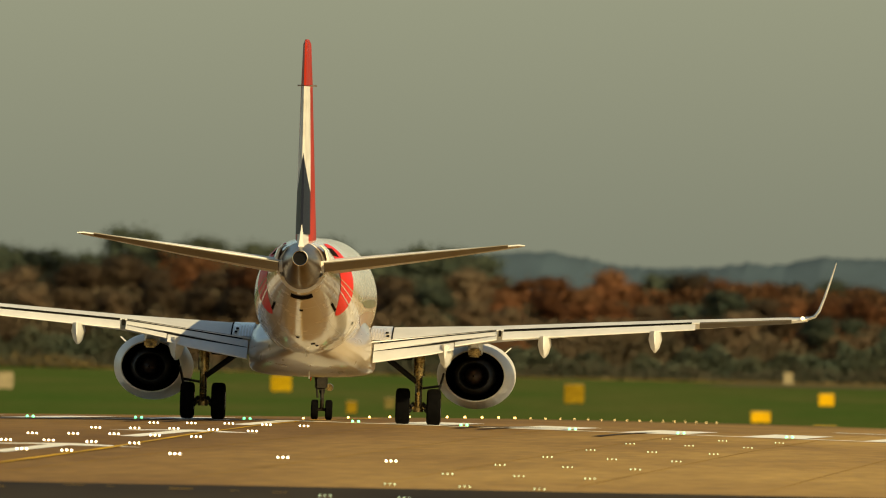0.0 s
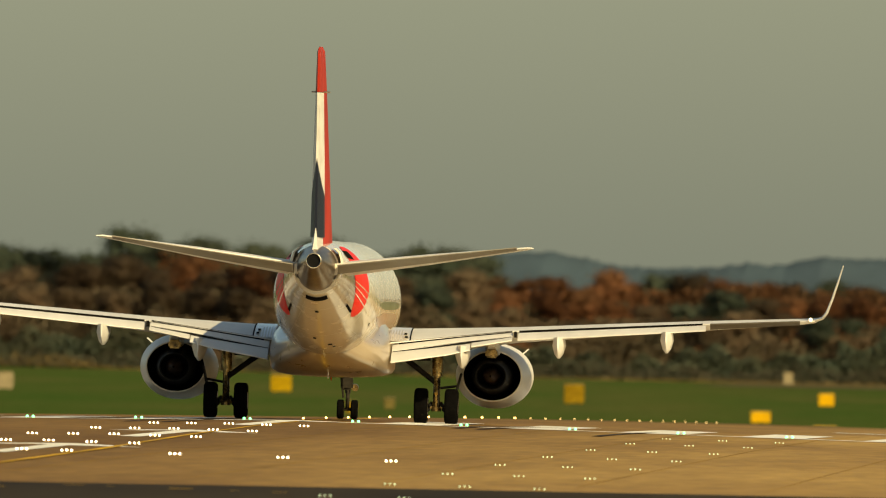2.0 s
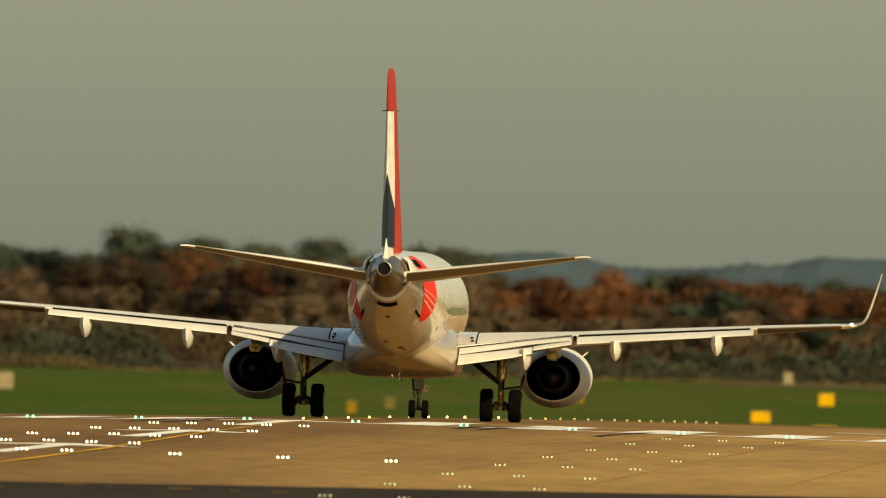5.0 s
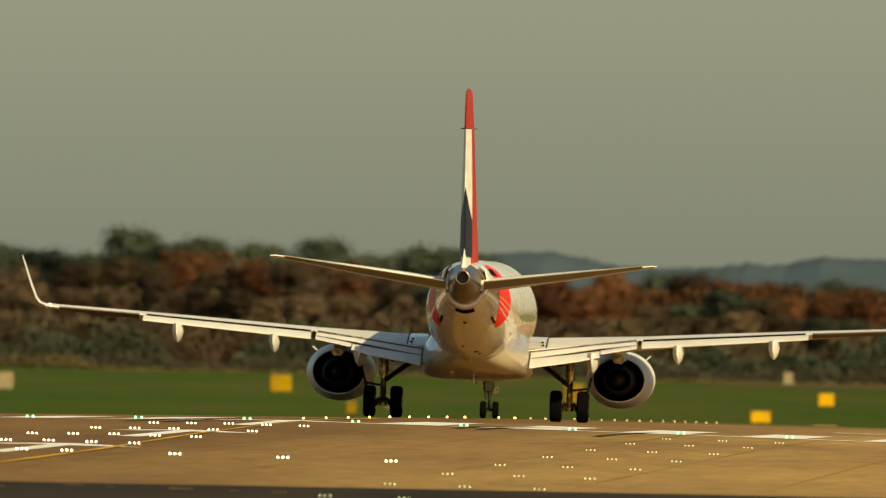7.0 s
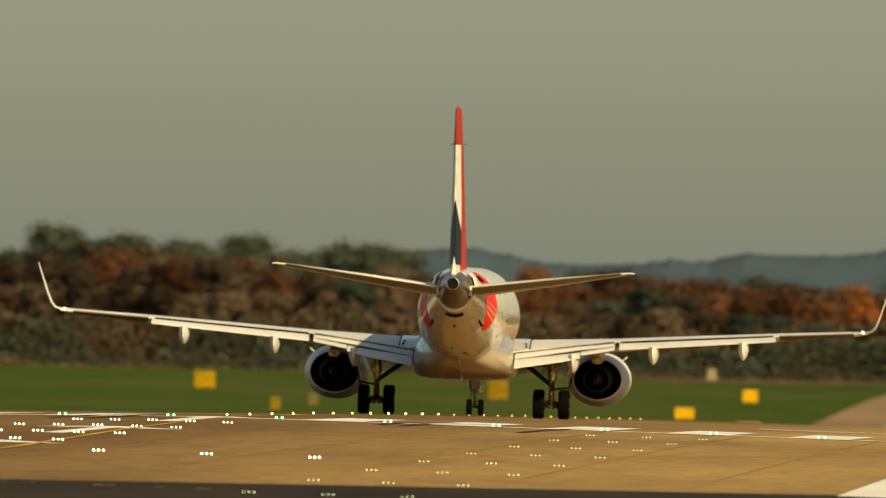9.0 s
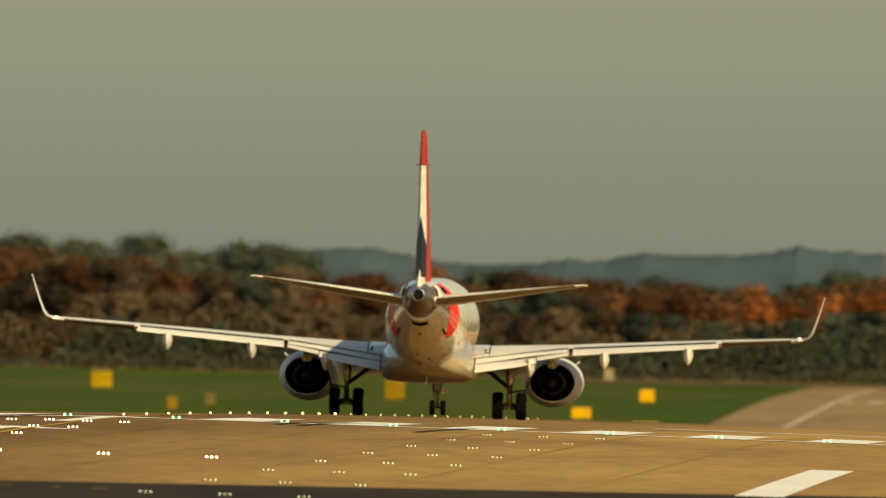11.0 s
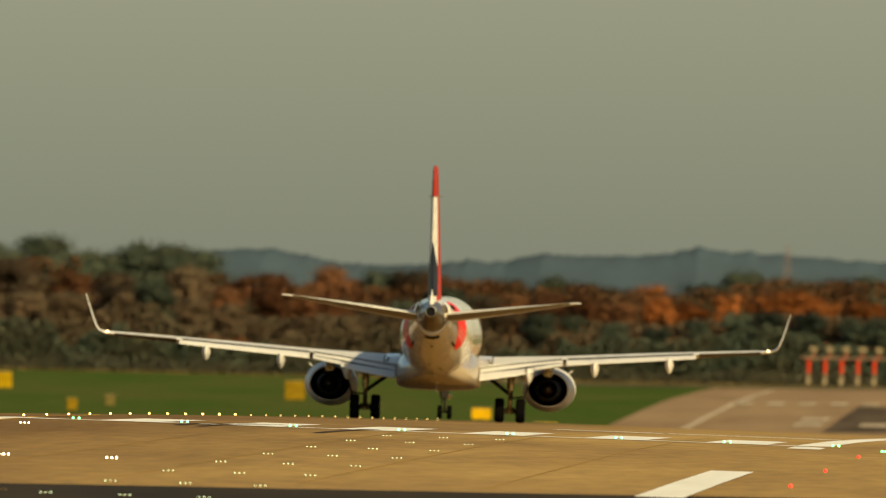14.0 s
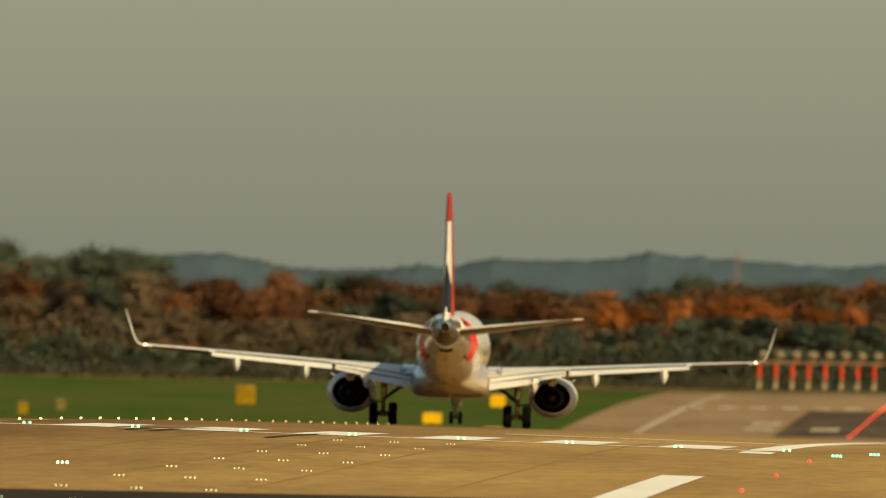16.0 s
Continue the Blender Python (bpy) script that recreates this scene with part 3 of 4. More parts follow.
        flap("flap_vane", [(1.74, -1.22, 2.20, 0.55, 0.17, 0.16), (3.9, -1.14, 2.50, 0.50, 0.14, 0.13), (5.12, -1.12, 2.645, 0.45, 0.11, 0.1)], "pale forward flap element")
        flap("inboard_flap", [(1.74, -1.80, 2.00, 0.95, 0.28, 0.18), (3.3, -1.70, 2.21, 0.85, 0.23, 0.15), (3.95, -1.66, 2.31, 0.72, 0.18, 0.13)], "pale extended inboard flap")
        flap("mid_flap", [(3.98, -1.64, 2.33, 0.55, 0.10, 0.10), (5.12, -1.58, 2.52, 0.5, 0.08, 0.09)], "pale extended flap")
        flap("outboard_flap", [(5.28, -1.14, 2.65, 0.85, 0.20, 0.14), (8, -1.79, 2.84, 0.75, 0.17, 0.12), (10.6, -2.44, 3.02, 0.62, 0.14, 0.1)], "pale extended outboard flap")
        flap("aileron", [(10.72, -2.43, 3.03, 0.55, -0.035, 0.15), (13.25, -3.1, 3.195, 0.42, -0.02, 0.10)], "raised aileron with its underside's shade painted on")
        part("flap_joint", box(bmesh.new(), s * 5.2, -1.3, 2.60, 0.07, 0.5, 0.17), "dark_seam", wing)
        # spoiler seams and root panel, thin strips just proud of the skin
        for rows in (((1.9, 2.30, -1.16), (5.1, 2.70, -1.06)), ((5.3, 2.71, -1.12), (10.5, 3.065, -2.38))):
            (xa, za, ya), (xb, zb, yb) = rows
            part("spoiler_seam", loft([[(s * xa, ya, za + 0.006), (s * xb, yb, zb + 0.006)], [(s * xa, ya - 0.08, za - 0.085), (s * xb, yb - 0.08, zb - 0.045)]], closed=False, caps=False), "dark_seam", wing)
        part("flap_slot", loft([[(s * 1.76, -1.74, 2.045), (s * 3.9, -1.62, 2.375), (s * 5.1, -1.55, 2.545)], [(s * 1.76, -1.83, 1.975), (s * 3.9, -1.70, 2.315), (s * 5.1, -1.62, 2.49)]], closed=False, caps=False), "dark_seam", wing)
        for k in range(5):
            part("panel_stripe", loft([[(s * x, y, z) for x in (1.66 + 0.08 * k, 1.69 + 0.08 * k)] for y, z in ((0.4, 2.616), (-0.5, 2.476), (-1.18, 2.316))], closed=False, caps=False), "livery_bars", wing)
        part("root_panel", loft([[(s * x, y, z) for x in (1.62, 2.2)] for y, z in ((1.6, 2.70), (0.4, 2.61), (-0.5, 2.47), (-1.18, 2.31))], closed=False, caps=False), "white_paint", wing, "pale root panel")
        part("panel_seam", loft([[(s * x, y, z) for x in (2.2, 2.24)] for y, z in ((1.6, 2.705), (0.4, 2.625), (-0.5, 2.49), (-1.18, 2.335))], closed=False, caps=False), "dark_seam", wing)
        for dx, dy, dz in ((2.07, -0.3, 2.53), (2.1, -0.75, 2.44)):
            part("panel_dot", box(bmesh.new(), s * dx, dy, dz, 0.08, 0.10, 0.05), "dark_seam", wing)
        # canoe fairings below the flaps
        for x, top, low, w, y0, y1 in ((6.44, 2.56, 1.96, 0.19, 0.4, -2.75), (9.5, 2.80, 2.20, 0.19, -0.6, -3.4), (3.72, 2.24, 1.60, 0.21, 0.6, -2.5)):
            rings = []
            for f, ww, lo in ((0, 0.15, 0.7), (0.2, 0.75, 0.25), (0.45, 1.0, 0.0), (0.7, 0.95, 0.0), (0.88, 0.65, 0.10), (1.0, 0.12, 0.38)):
                lo_z = low + lo * (top - low)
                rings.append([(s * (x + w * ww * k), y0 + (y1 - y0) * f, lo_z + (top - lo_z) * h) for k, h in ((-0.8, 1), (-1, 0.6), (-0.62, 0.2), (-0.12, 0), (0.12, 0), (0.62, 0.2), (1, 0.6), (0.8, 1))])
            part("flap_fairing", loft(rings), "wing_grey", wing, "pale canoe-shaped flap fairing")
        # engine
        ex, ez = s * 4.49, 1.40
        eng = part("engine", turned([(6.4, 0.84), (6.62, 0.90), (6.5, 0.97), (5.9, 1.05), (4.8, 1.095), (3.6, 1.09), (2.6, 1.01), (1.6, 0.845), (1.6, 0.815), (1.68, 0.812), (3.7, 0.84), (6.4, 0.84)], ex, ez, 48, flat=0.85), "nacelle_paint", plane, "round white engine nacelle")
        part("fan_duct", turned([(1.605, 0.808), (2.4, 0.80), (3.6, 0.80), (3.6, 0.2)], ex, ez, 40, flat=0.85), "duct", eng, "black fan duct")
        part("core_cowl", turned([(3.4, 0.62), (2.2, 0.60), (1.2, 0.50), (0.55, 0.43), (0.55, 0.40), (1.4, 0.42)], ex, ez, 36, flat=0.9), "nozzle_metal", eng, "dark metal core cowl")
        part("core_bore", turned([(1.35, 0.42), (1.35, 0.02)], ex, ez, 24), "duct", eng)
        part("exhaust_plug", turned([(1.4, 0.27), (0.9, 0.24), (0.3, 0.13), (0.0, 0.03)], ex, ez, 24), "hot_metal", eng, "brown exhaust plug")
        part("pylon", loft([[(ex - w, y, z0), (ex + w, y, z0), (ex + w, y, z1), (ex - w, y, z1)] for y, w, z0, z1 in ((4.6, 0.10, 2.35, 2.5), (3, 0.2, 2.1, 2.62), (1.4, 0.2, 2.0, 2.6), (-0.2, 0.09, 2.25, 2.5))]), "wing_grey", eng, "pale engine pylon")
        part("heat_shield", box(bmesh.new(), ex, 0.9, 2.04, 0.34, 1.4, 0.24, 0.05), "strut", eng, "brassy metal heat shield")
        part("strake", box(bmesh.new(), ex + s * 0.86, 4.4, ez + 0.72, 0.22, 0.9, 0.025, 0.006, Matrix.Rotation(s * radians(-42), 4, 'Y')), "wing_grey", eng)
        # main gear
        gx = s * 2.98
        bm = bmesh.new()
        rod(bm, (gx, 0.05, 2.3), (gx, 0, 1.35), 0.16, 0.15, 16)
        rod(bm, (gx, 0, 1.4), (gx, 0, 0.5), 0.10, 0.10, 16)
        rod(bm, (gx - 0.62, 0, 0.5), (gx + 0.62, 0, 0.5), 0.085, 0.085, 14)
        rod(bm, (gx, 0, 0.62), (gx, 0, 0.36), 0.16, 0.14, 16)
        gear = part("main_gear", bm, "strut", plane, "main landing gear in gold metal with painted dark shade")
        bm = bmesh.new()
        rod(bm, (gx - s * 0.05, 0, 1.18), (gx - s * 0.95, 0.1, 1.86), 0.075, 0.085)
        rod(bm, (gx - s * 0.2, 0, 1.82), (gx - s * 0.95, 0.1, 1.80), 0.035)
        # the brace takes the near-black tone for the shade around the gear
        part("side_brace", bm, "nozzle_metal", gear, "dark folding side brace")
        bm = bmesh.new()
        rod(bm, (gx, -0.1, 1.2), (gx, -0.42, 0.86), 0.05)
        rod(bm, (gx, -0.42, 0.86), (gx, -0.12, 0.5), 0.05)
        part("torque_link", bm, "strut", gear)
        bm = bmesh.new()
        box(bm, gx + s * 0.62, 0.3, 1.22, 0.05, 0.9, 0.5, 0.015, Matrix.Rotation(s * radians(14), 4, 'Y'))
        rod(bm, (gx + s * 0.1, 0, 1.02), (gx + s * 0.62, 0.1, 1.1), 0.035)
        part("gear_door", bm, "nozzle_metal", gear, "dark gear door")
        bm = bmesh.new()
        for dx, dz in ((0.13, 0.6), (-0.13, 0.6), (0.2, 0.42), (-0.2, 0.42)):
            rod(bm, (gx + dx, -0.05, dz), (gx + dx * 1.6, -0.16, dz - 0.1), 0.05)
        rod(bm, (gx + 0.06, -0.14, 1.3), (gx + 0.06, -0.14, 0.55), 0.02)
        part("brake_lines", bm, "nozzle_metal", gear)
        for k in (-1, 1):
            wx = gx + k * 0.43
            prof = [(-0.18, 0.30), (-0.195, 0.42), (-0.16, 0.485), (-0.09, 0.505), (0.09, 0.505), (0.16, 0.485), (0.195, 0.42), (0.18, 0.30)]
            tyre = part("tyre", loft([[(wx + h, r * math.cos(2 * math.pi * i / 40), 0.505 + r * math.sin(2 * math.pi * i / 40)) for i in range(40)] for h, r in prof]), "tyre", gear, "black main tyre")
            part("rim", loft([[(wx + h, r * math.cos(2 * math.pi * i / 24), 0.505 + r * math.sin(2 * math.pi * i / 24)) for i in range(24)] for h, r in ((-0.19, 0.24), (-0.15, 0.29), (0.15, 0.29), (0.19, 0.24))]), "bare_metal", gear)
    # nose gear
    ny = 13.8
    bm = bmesh.new()
    rod(bm, (0, ny, 1.9), (0, ny, 0.75), 0.085, 0.08)
    rod(bm, (0, ny, 0.8), (0, ny, 0.29), 0.055)
    rod(bm, (-0.3, ny, 0.29), (0.3, ny, 0.29), 0.045)
    rod(bm, (0, ny - 0.05, 0.95), (0, ny + 1.2, 1.75), 0.05)
    ng = part("nose_gear", bm, "gear_dark", plane, "metal nose landing gear")
    bm = bmesh.new()
    rod(bm, (0, ny - 0.1, 0.85), (0, ny - 0.3, 0.6), 0.035)
    rod(bm, (0, ny - 0.3, 0.6), (0, ny - 0.1, 0.36), 0.035)
    box(bm, -0.03, ny - 0.1, 1.05, 0.36, 0.2, 0.42, 0.06)
    rod(bm, (-0.2, ny - 0.12, 1.2), (-0.12, ny - 0.12, 0.62), 0.03)
    part("steering_box", bm, "gear_dark", ng, "dark steering unit")
    part("taxi_lamp", rod(bmesh.new(), (0.2, ny - 0.05, 0.92), (0.2, ny + 0.1, 0.92), 0.1, 0.11, 18), "strut", ng, "round brassy taxi lamp")
    for k in (-1, 1):
        part("nose_door", box(bmesh.new(), k * 0.3, ny + 0.4, 1.55, 0.03, 1.6, 0.45, 0.01, Matrix.Rotation(k * radians(10), 4, 'Y')), "gear_dark", ng)
        wx = k * 0.2
        prof = [(-0.085, 0.16), (-0.1, 0.23), (-0.07, 0.28), (0.07, 0.28), (0.1, 0.23), (0.085, 0.16)]
        part("tyre", loft([[(wx + h, ny + r * math.cos(2 * math.pi * i / 32), 0.285 + r * math.sin(2 * math.pi * i / 32)) for i in range(32)] for h, r in prof]), "tyre", ng, "small black nose tyre")
    return plane


M["polished"] = material("polished", (0.85, 0.76, 0.58), 0.22, metal=1.0, vary=0.05)
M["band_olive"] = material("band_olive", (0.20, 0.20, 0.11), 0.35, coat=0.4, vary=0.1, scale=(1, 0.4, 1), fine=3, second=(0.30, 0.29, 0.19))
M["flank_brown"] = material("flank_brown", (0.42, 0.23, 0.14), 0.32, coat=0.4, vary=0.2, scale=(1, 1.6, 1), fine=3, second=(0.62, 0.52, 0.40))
M["livery_bars"] = material("livery_bars", (0.60, 0.55, 0.47), 0.3, coat=0.4, vary=0.16, scale=(1, 0.5, 1), fine=3, second=(0.42, 0.36, 0.29))


def rudder_paint():
    """White paint with a dark blue wedge that narrows upward; the wedge is painted, its edge follows the rudder."""
    m = material("rudder_paint", (0.76, 0.73, 0.67), 0.45, coat=0.0, vary=0.10, scale=(2, 2, 2), spec=0.10)
    nt = m.node_tree
    tc = nt.nodes.new("ShaderNodeTexCoord")
    sep = nt.nodes.new("ShaderNodeSeparateXYZ")
    nt.links.new(tc.outputs["Object"], sep.inputs[0])
    side = nt.nodes.new("ShaderNodeMath")
    side.operation = 'ABSOLUTE'
    nt.links.new(sep.outputs["X"], side.inputs[0])
    b = nt.nodes.new("ShaderNodeMath")       # height + 5.8 * distance from the trailing edge's plane
    b.operation = 'MULTIPLY_ADD'
    b.inputs[1].default_value = 5.8
    nt.links.new(side.outputs[0], b.inputs[0])
    nt.links.new(sep.outputs["Z"], b.inputs[2])
    c = nt.nodes.new("ShaderNodeMath")
    c.operation = 'LESS_THAN'
    c.inputs[1].default_value = 7.35
    nt.links.new(b.outputs[0], c.inputs[0])
    mix = nt.nodes.new("ShaderNodeMix")
    mix.data_type = 'RGBA'
    bs = nt.nodes["Principled BSDF"]
    old = bs.inputs["Base Color"].links[0].from_socket
    nt.links.new(old, mix.inputs[6])
    mix.inputs[7].default_value = (0.016, 0.020, 0.034, 1)
    nt.links.new(c.outputs[0], mix.inputs[0])
    nt.links.new(mix.outputs[2], bs.inputs["Base Color"])
    return m


M["rudder_paint"] = rudder_paint()
plane = airliner()


# ---- airfield lamps ----
def lamp_fixture(name, lens, count, gap, r, label, group):
    """A low inset lamp: metal housing and its glowing apertures, which face the approach."""
    bm = bmesh.new()
    half = (count - 1) * gap / 2 + 0.3 * r + 0.02
    loft([[(half * kx * c, 0.14 * ky * c - 0.02, z) for kx, ky in ((-1, -0.6), (-0.7, -1), (0.7, -1), (1, -0.6), (1, 0.6), (0.7, 1), (-0.7, 1), (-1, 0.6))] for z, c in ((-0.02, 1.1), (0.004, 1.05), (0.014, 0.8))], bm=bm)
    base = part(name, bm, "lamp_housing")
    tagged(base, label, "runway light", group)
    for i in range(count):
        x = (i - (count - 1) / 2) * gap
        bm = bmesh.new()
        bmesh.ops.create_icosphere(bm, subdivisions=2, radius=r, matrix=Matrix.Translation((x, -0.14, 0.012 + r * 0.4)))
        part("lens", bm, lens, base)
    return base


def put_lamps(first, places):
    for i, (l, d) in enumerate(places):
        m = Matrix.Translation((CL + l, THR + d, land(l, THR + d) + 0.012))
        if i == 0:
            first.matrix_basis = m
        else:
            copy_thing(first, m)


put_lamps(lamp_fixture("threshold_light", "lens_green", 2, 0.165, 0.042, "green threshold lamp set in the pavement", "threshold lights"),
          [(-0.896 + 3 * k, 0.0) for k in range(-4, 9)])
put_lamps(lamp_fixture("approach_light", "lens_white", 3, 0.108, 0.027, "bright white approach lamp set in the pavement", "approach lights"),
          [(0.9985 * i, -30.0 * k) for k in range(1, 6) for i in range(-2, 3)] + [(4.40 + 2.4 * i, -150.0) for i in range(3)])
put_lamps(lamp_fixture("side_row_light", "lens_dim", 3, 0.10, 0.013, "faint pale side-row lamp set in the pavement", "side row lights"),
          [(11.62 + 1.5 * i, -30.0 * k) for k in range(1, 9) for i in range(3)])
put_lamps(lamp_fixture("centreline_light", "lens_warm", 1, 0.1, 0.036, "warm white centreline lamp on the runway crest", "centreline lights"),
          [(0.0, 15.0 * k) for k in range(1, 13)])
put_lamps(lamp_fixture("centreline_light", "lens_faint", 1, 0.1, 0.024, "small warm white centreline lamp beyond the crest", "centreline lights"),
          [(0.0, 15.0 * k) for k in range(13, 29)])
put_lamps(lamp_fixture("edge_light", "lens_red", 1, 0.1, 0.05, "red edge lamp beside the pavement stripe", "edge lights"),
          [(24.55, d) for d in (-218.0, -168.0, -117.5, -60.5)])
put_lamps(lamp_fixture("wing_bar_light", "lens_green", 3, 0.10, 0.045, "pale green wing bar lamp beside the threshold", "wing bar lights"),
          [(24.75, -21.0), (25.6, -6.0)])
put_lamps(lamp_fixture("far_centreline_light", "lens_red", 1, 0.1, 0.11, "red centreline lamp near the runway's far end", "far centreline lights"),
          [(0.0, 2060.0 + 15.0 * k) for k in range(40)])


# ---- localiser aerial beyond the runway's far end ----
def aerial():
    y = 3500.0
    z0 = crest(y)
    base = tagged(new("aerial_mast"), "red and white aerial mast with a pale box on top", "antenna", "localiser aerials")
    base.location = (-53.65, y, z0)
    for k in range(4):
        bm = rod(bmesh.new(), (0, 0, 0.86 * k), (0, 0, 0.86 * (k + 1)), 0.26, 0.26, 8)
        part("mast_band", bm, "mast_red" if k != 1 else "mast_white", base)
    part("mast_foot", box(bmesh.new(), 0, -0.1, 0.6, 0.62, 0.5, 1.15, 0.08), "mast_white", base, "pale equipment box at the foot")
    part("crossarm", box(bmesh.new(), 0, 0, 3.7, 2.1, 0.25, 0.34, 0.05), "aerial_frame", base, "dull metal frame")
    part("aerial_box", box(bmesh.new(), 0.55, -0.2, 4.72, 1.1, 0.7, 0.85, 0.16), "mast_white", base, "pale aerial housing")
    part("box_arm", rod(bmesh.new(), (0.55, 0, 3.9), (0.55, 0, 4.4), 0.12), "mast_red", base)
    for k in range(1, 20):
        copy_thing(base, Matrix.Translation((-53.65 + 2.09 * k, y, z0 + 0.008 * k)))


M["aerial_frame"] = material("aerial_frame", (0.17, 0.095, 0.055), 0.6, vary=0.2)
aerial()


# ---- signs out on the grass ----
def sign(x, y, w, h, mat, label):
    base = tagged(new("airfield_sign"), label, "sign")
    base.location = (x, y, land(x - CL, y) - 0.05)
    w, h = 0.86 * w, 0.9 * h
    board = part("board", box(bmesh.new(), 0, 0, 0.16 + h / 2, w, 0.28, h, 0.05), mat, base)
    part("rim", box(bmesh.new(), 0, 0.02, 0.16 + h, w + 0.08, 0.3, 0.08, 0.02), "sign_back", board, "dull metal edge")
    for k in (-1, 1):
        part("post", rod(bmesh.new(), (k * w * 0.3, 0, -0.15), (k * w * 0.3, 0, 0.4), 0.05), mat, base)


M["sign_back"] = material("sign_back", (0.22, 0.17, 0.08), 0.6, vary=0.2)
M["sign_gold"] = material("sign_gold", (0.37, 0.235, 0.014), 0.7, vary=0.2, spec=0.0)
M["sign_ochre"] = material("sign_ochre", (0.24, 0.15, 0.014), 0.7, vary=0.2, spec=0.0)
for x, y, w, h, mat, label in ((-140.5, 3145, 2.8, 2.1, "sign_gold", "yellow sign on the far grass"), (-104.7, 3080, 2.6, 2.4, "sign_ochre", "dull ochre sign on the far grass"),
                               (-77.3, 3115, 2.0, 1.55, "sign_yellow", "round bright yellow sign on the grass"), (-79.4, 2920, 2.4, 1.3, "sign_yellow", "broad yellow sign low on the grass"),
                               (-70.8, 2850, 2.9, 0.5, "sign_yellow", "long low yellow sign board"), (-123.1, 2925, 1.3, 1.4, "sign_ochre", "small ochre marker on the grass"),
                               (-170.0, 3105, 2.3, 2.1, "sign_pale", "pale cabinet on the grass"), (-96.1, 3665, 1.5, 1.7, "sign_pale", "small pale cabinet near the woods"),
                               (-121.1, 2975, 1.3, 1.3, "sign_dim", "small dull marker on the grass")):
    if mat not in M:
        M[mat] = material(mat, (0.15, 0.12, 0.04), 0.7, vary=0.2, spec=0.0)
    sign(x, y, w, h, mat, label)


# ---- woods ----
def crown_mesh(name, seed, h, spread, mat, leaves=15000):
    rng = np.random.RandomState(seed)
    clumps = []
    for k in range(84):
        f = rng.rand() ** 0.8
        z = h * (0.05 + 0.87 * f)
        r = spread * (1.05 - 0.62 * f) * math.sqrt(rng.rand())
        a = rng.rand() * 2 * math.pi
        clumps.append((r * math.cos(a), r * math.sin(a), z, spread * (0.20 + 0.20 * rng.rand())))
    per = leaves // len(clumps)
    verts, normals = [], []
    for cx, cy, cz, cr in clumps:
        d = rng.normal(size=(per, 3))
        d /= np.linalg.norm(d, axis=1)[:, None]
        c = np.array((cx, cy, cz))
        p = c + d * cr * (0.42 + 0.32 * np.abs(rng.normal(size=(per, 1))) + 0.35 * rng.rand(per, 1)) * np.array((1.1, 1.1, 0.85))
        u = rng.normal(size=(per, 3))
        u /= np.linalg.norm(u, axis=1)[:, None]
        v = np.cross(u, d + 0.5 * rng.normal(size=(per, 3)))
        v /= np.linalg.norm(v, axis=1)[:, None] + 1e-6
        k = 0.07 + 0.10 * rng.rand(per, 1)
        verts += np.stack((p - u * k, p + v * k * 0.7, p + u * k, p - v * k * 0.7), 1).reshape(-1, 3).tolist()
        nv = 0.25 * d + (c - (0, 0, 0.45 * h)) / spread * 0.5 + np.array((0.1, -0.6, 0.45)) + 0.15 * rng.normal(size=(per, 3))
        nv /= np.linalg.norm(nv, axis=1)[:, None]
        normals += np.repeat(nv, 4, 0).tolist()
    faces = [(b, b + 1, b + 2, b + 3) for b in range(0, len(verts), 4)]
    ico = bmesh.new()
    bmesh.ops.create_icosphere(ico, subdivisions=2, radius=1)
    co = np.array([v.co[:] for v in ico.verts])
    tri = [[v.index for v in f.verts] for f in ico.faces]
    ico.free()
    for cx, cy, cz, cr in clumps:
        b = len(verts)
        for c in co:
            k = cr * (0.46 + 0.25 * noise.noise((c[0] * 1.9 + cx, c[1] * 1.9 + cy, c[2] * 1.9 + cz)))
            verts.append((cx + c[0] * k, cy + c[1] * k, cz + c[2] * k * 0.8))
            nv = 0.25 * c + np.array((cx, cy, cz - 0.45 * h)) / spread * 0.5 + np.array((0.1, -0.6, 0.45))
            normals.append(tuple(nv / np.linalg.norm(nv)))
        faces += [tuple(b + q for q in t) for t in tri]
    me = bpy.data.meshes.new(name)
    me.from_pydata(verts, [], faces)
    me.materials.append(M[mat])
    soft_leaves(me, normals)
    return me


def soft_leaves(me, normals):
    """Leaves shade with the side of the clump on which they grow."""
    me.polygons.foreach_set("use_smooth", [True] * len(me.polygons))
    me.normals_split_custom_set_from_vertices(normals)


def trunk_mesh(seed, h):
    rng = random.Random(seed)
    bm = bmesh.new()
    rod(bm, (0, 0, -0.3), (0.15, 0, h * 0.45), 0.32, 0.2, 8)
    rod(bm, (0.15, 0, h * 0.44), (0, 0.2, h * 0.86), 0.2, 0.05, 7)
    for k in range(6):
        a, z = k * 1.05 + rng.random(), h * (0.25 + 0.09 * k)
        rod(bm, (0.1, 0, z), (math.cos(a) * h * 0.2, math.sin(a) * h * 0.2, z + h * 0.16), 0.10, 0.03, 6)
    me = bpy.data.meshes.new("trunk")
    bm.to_mesh(me)
    bm.free()
    me.materials.append(M["bark"])
    return me


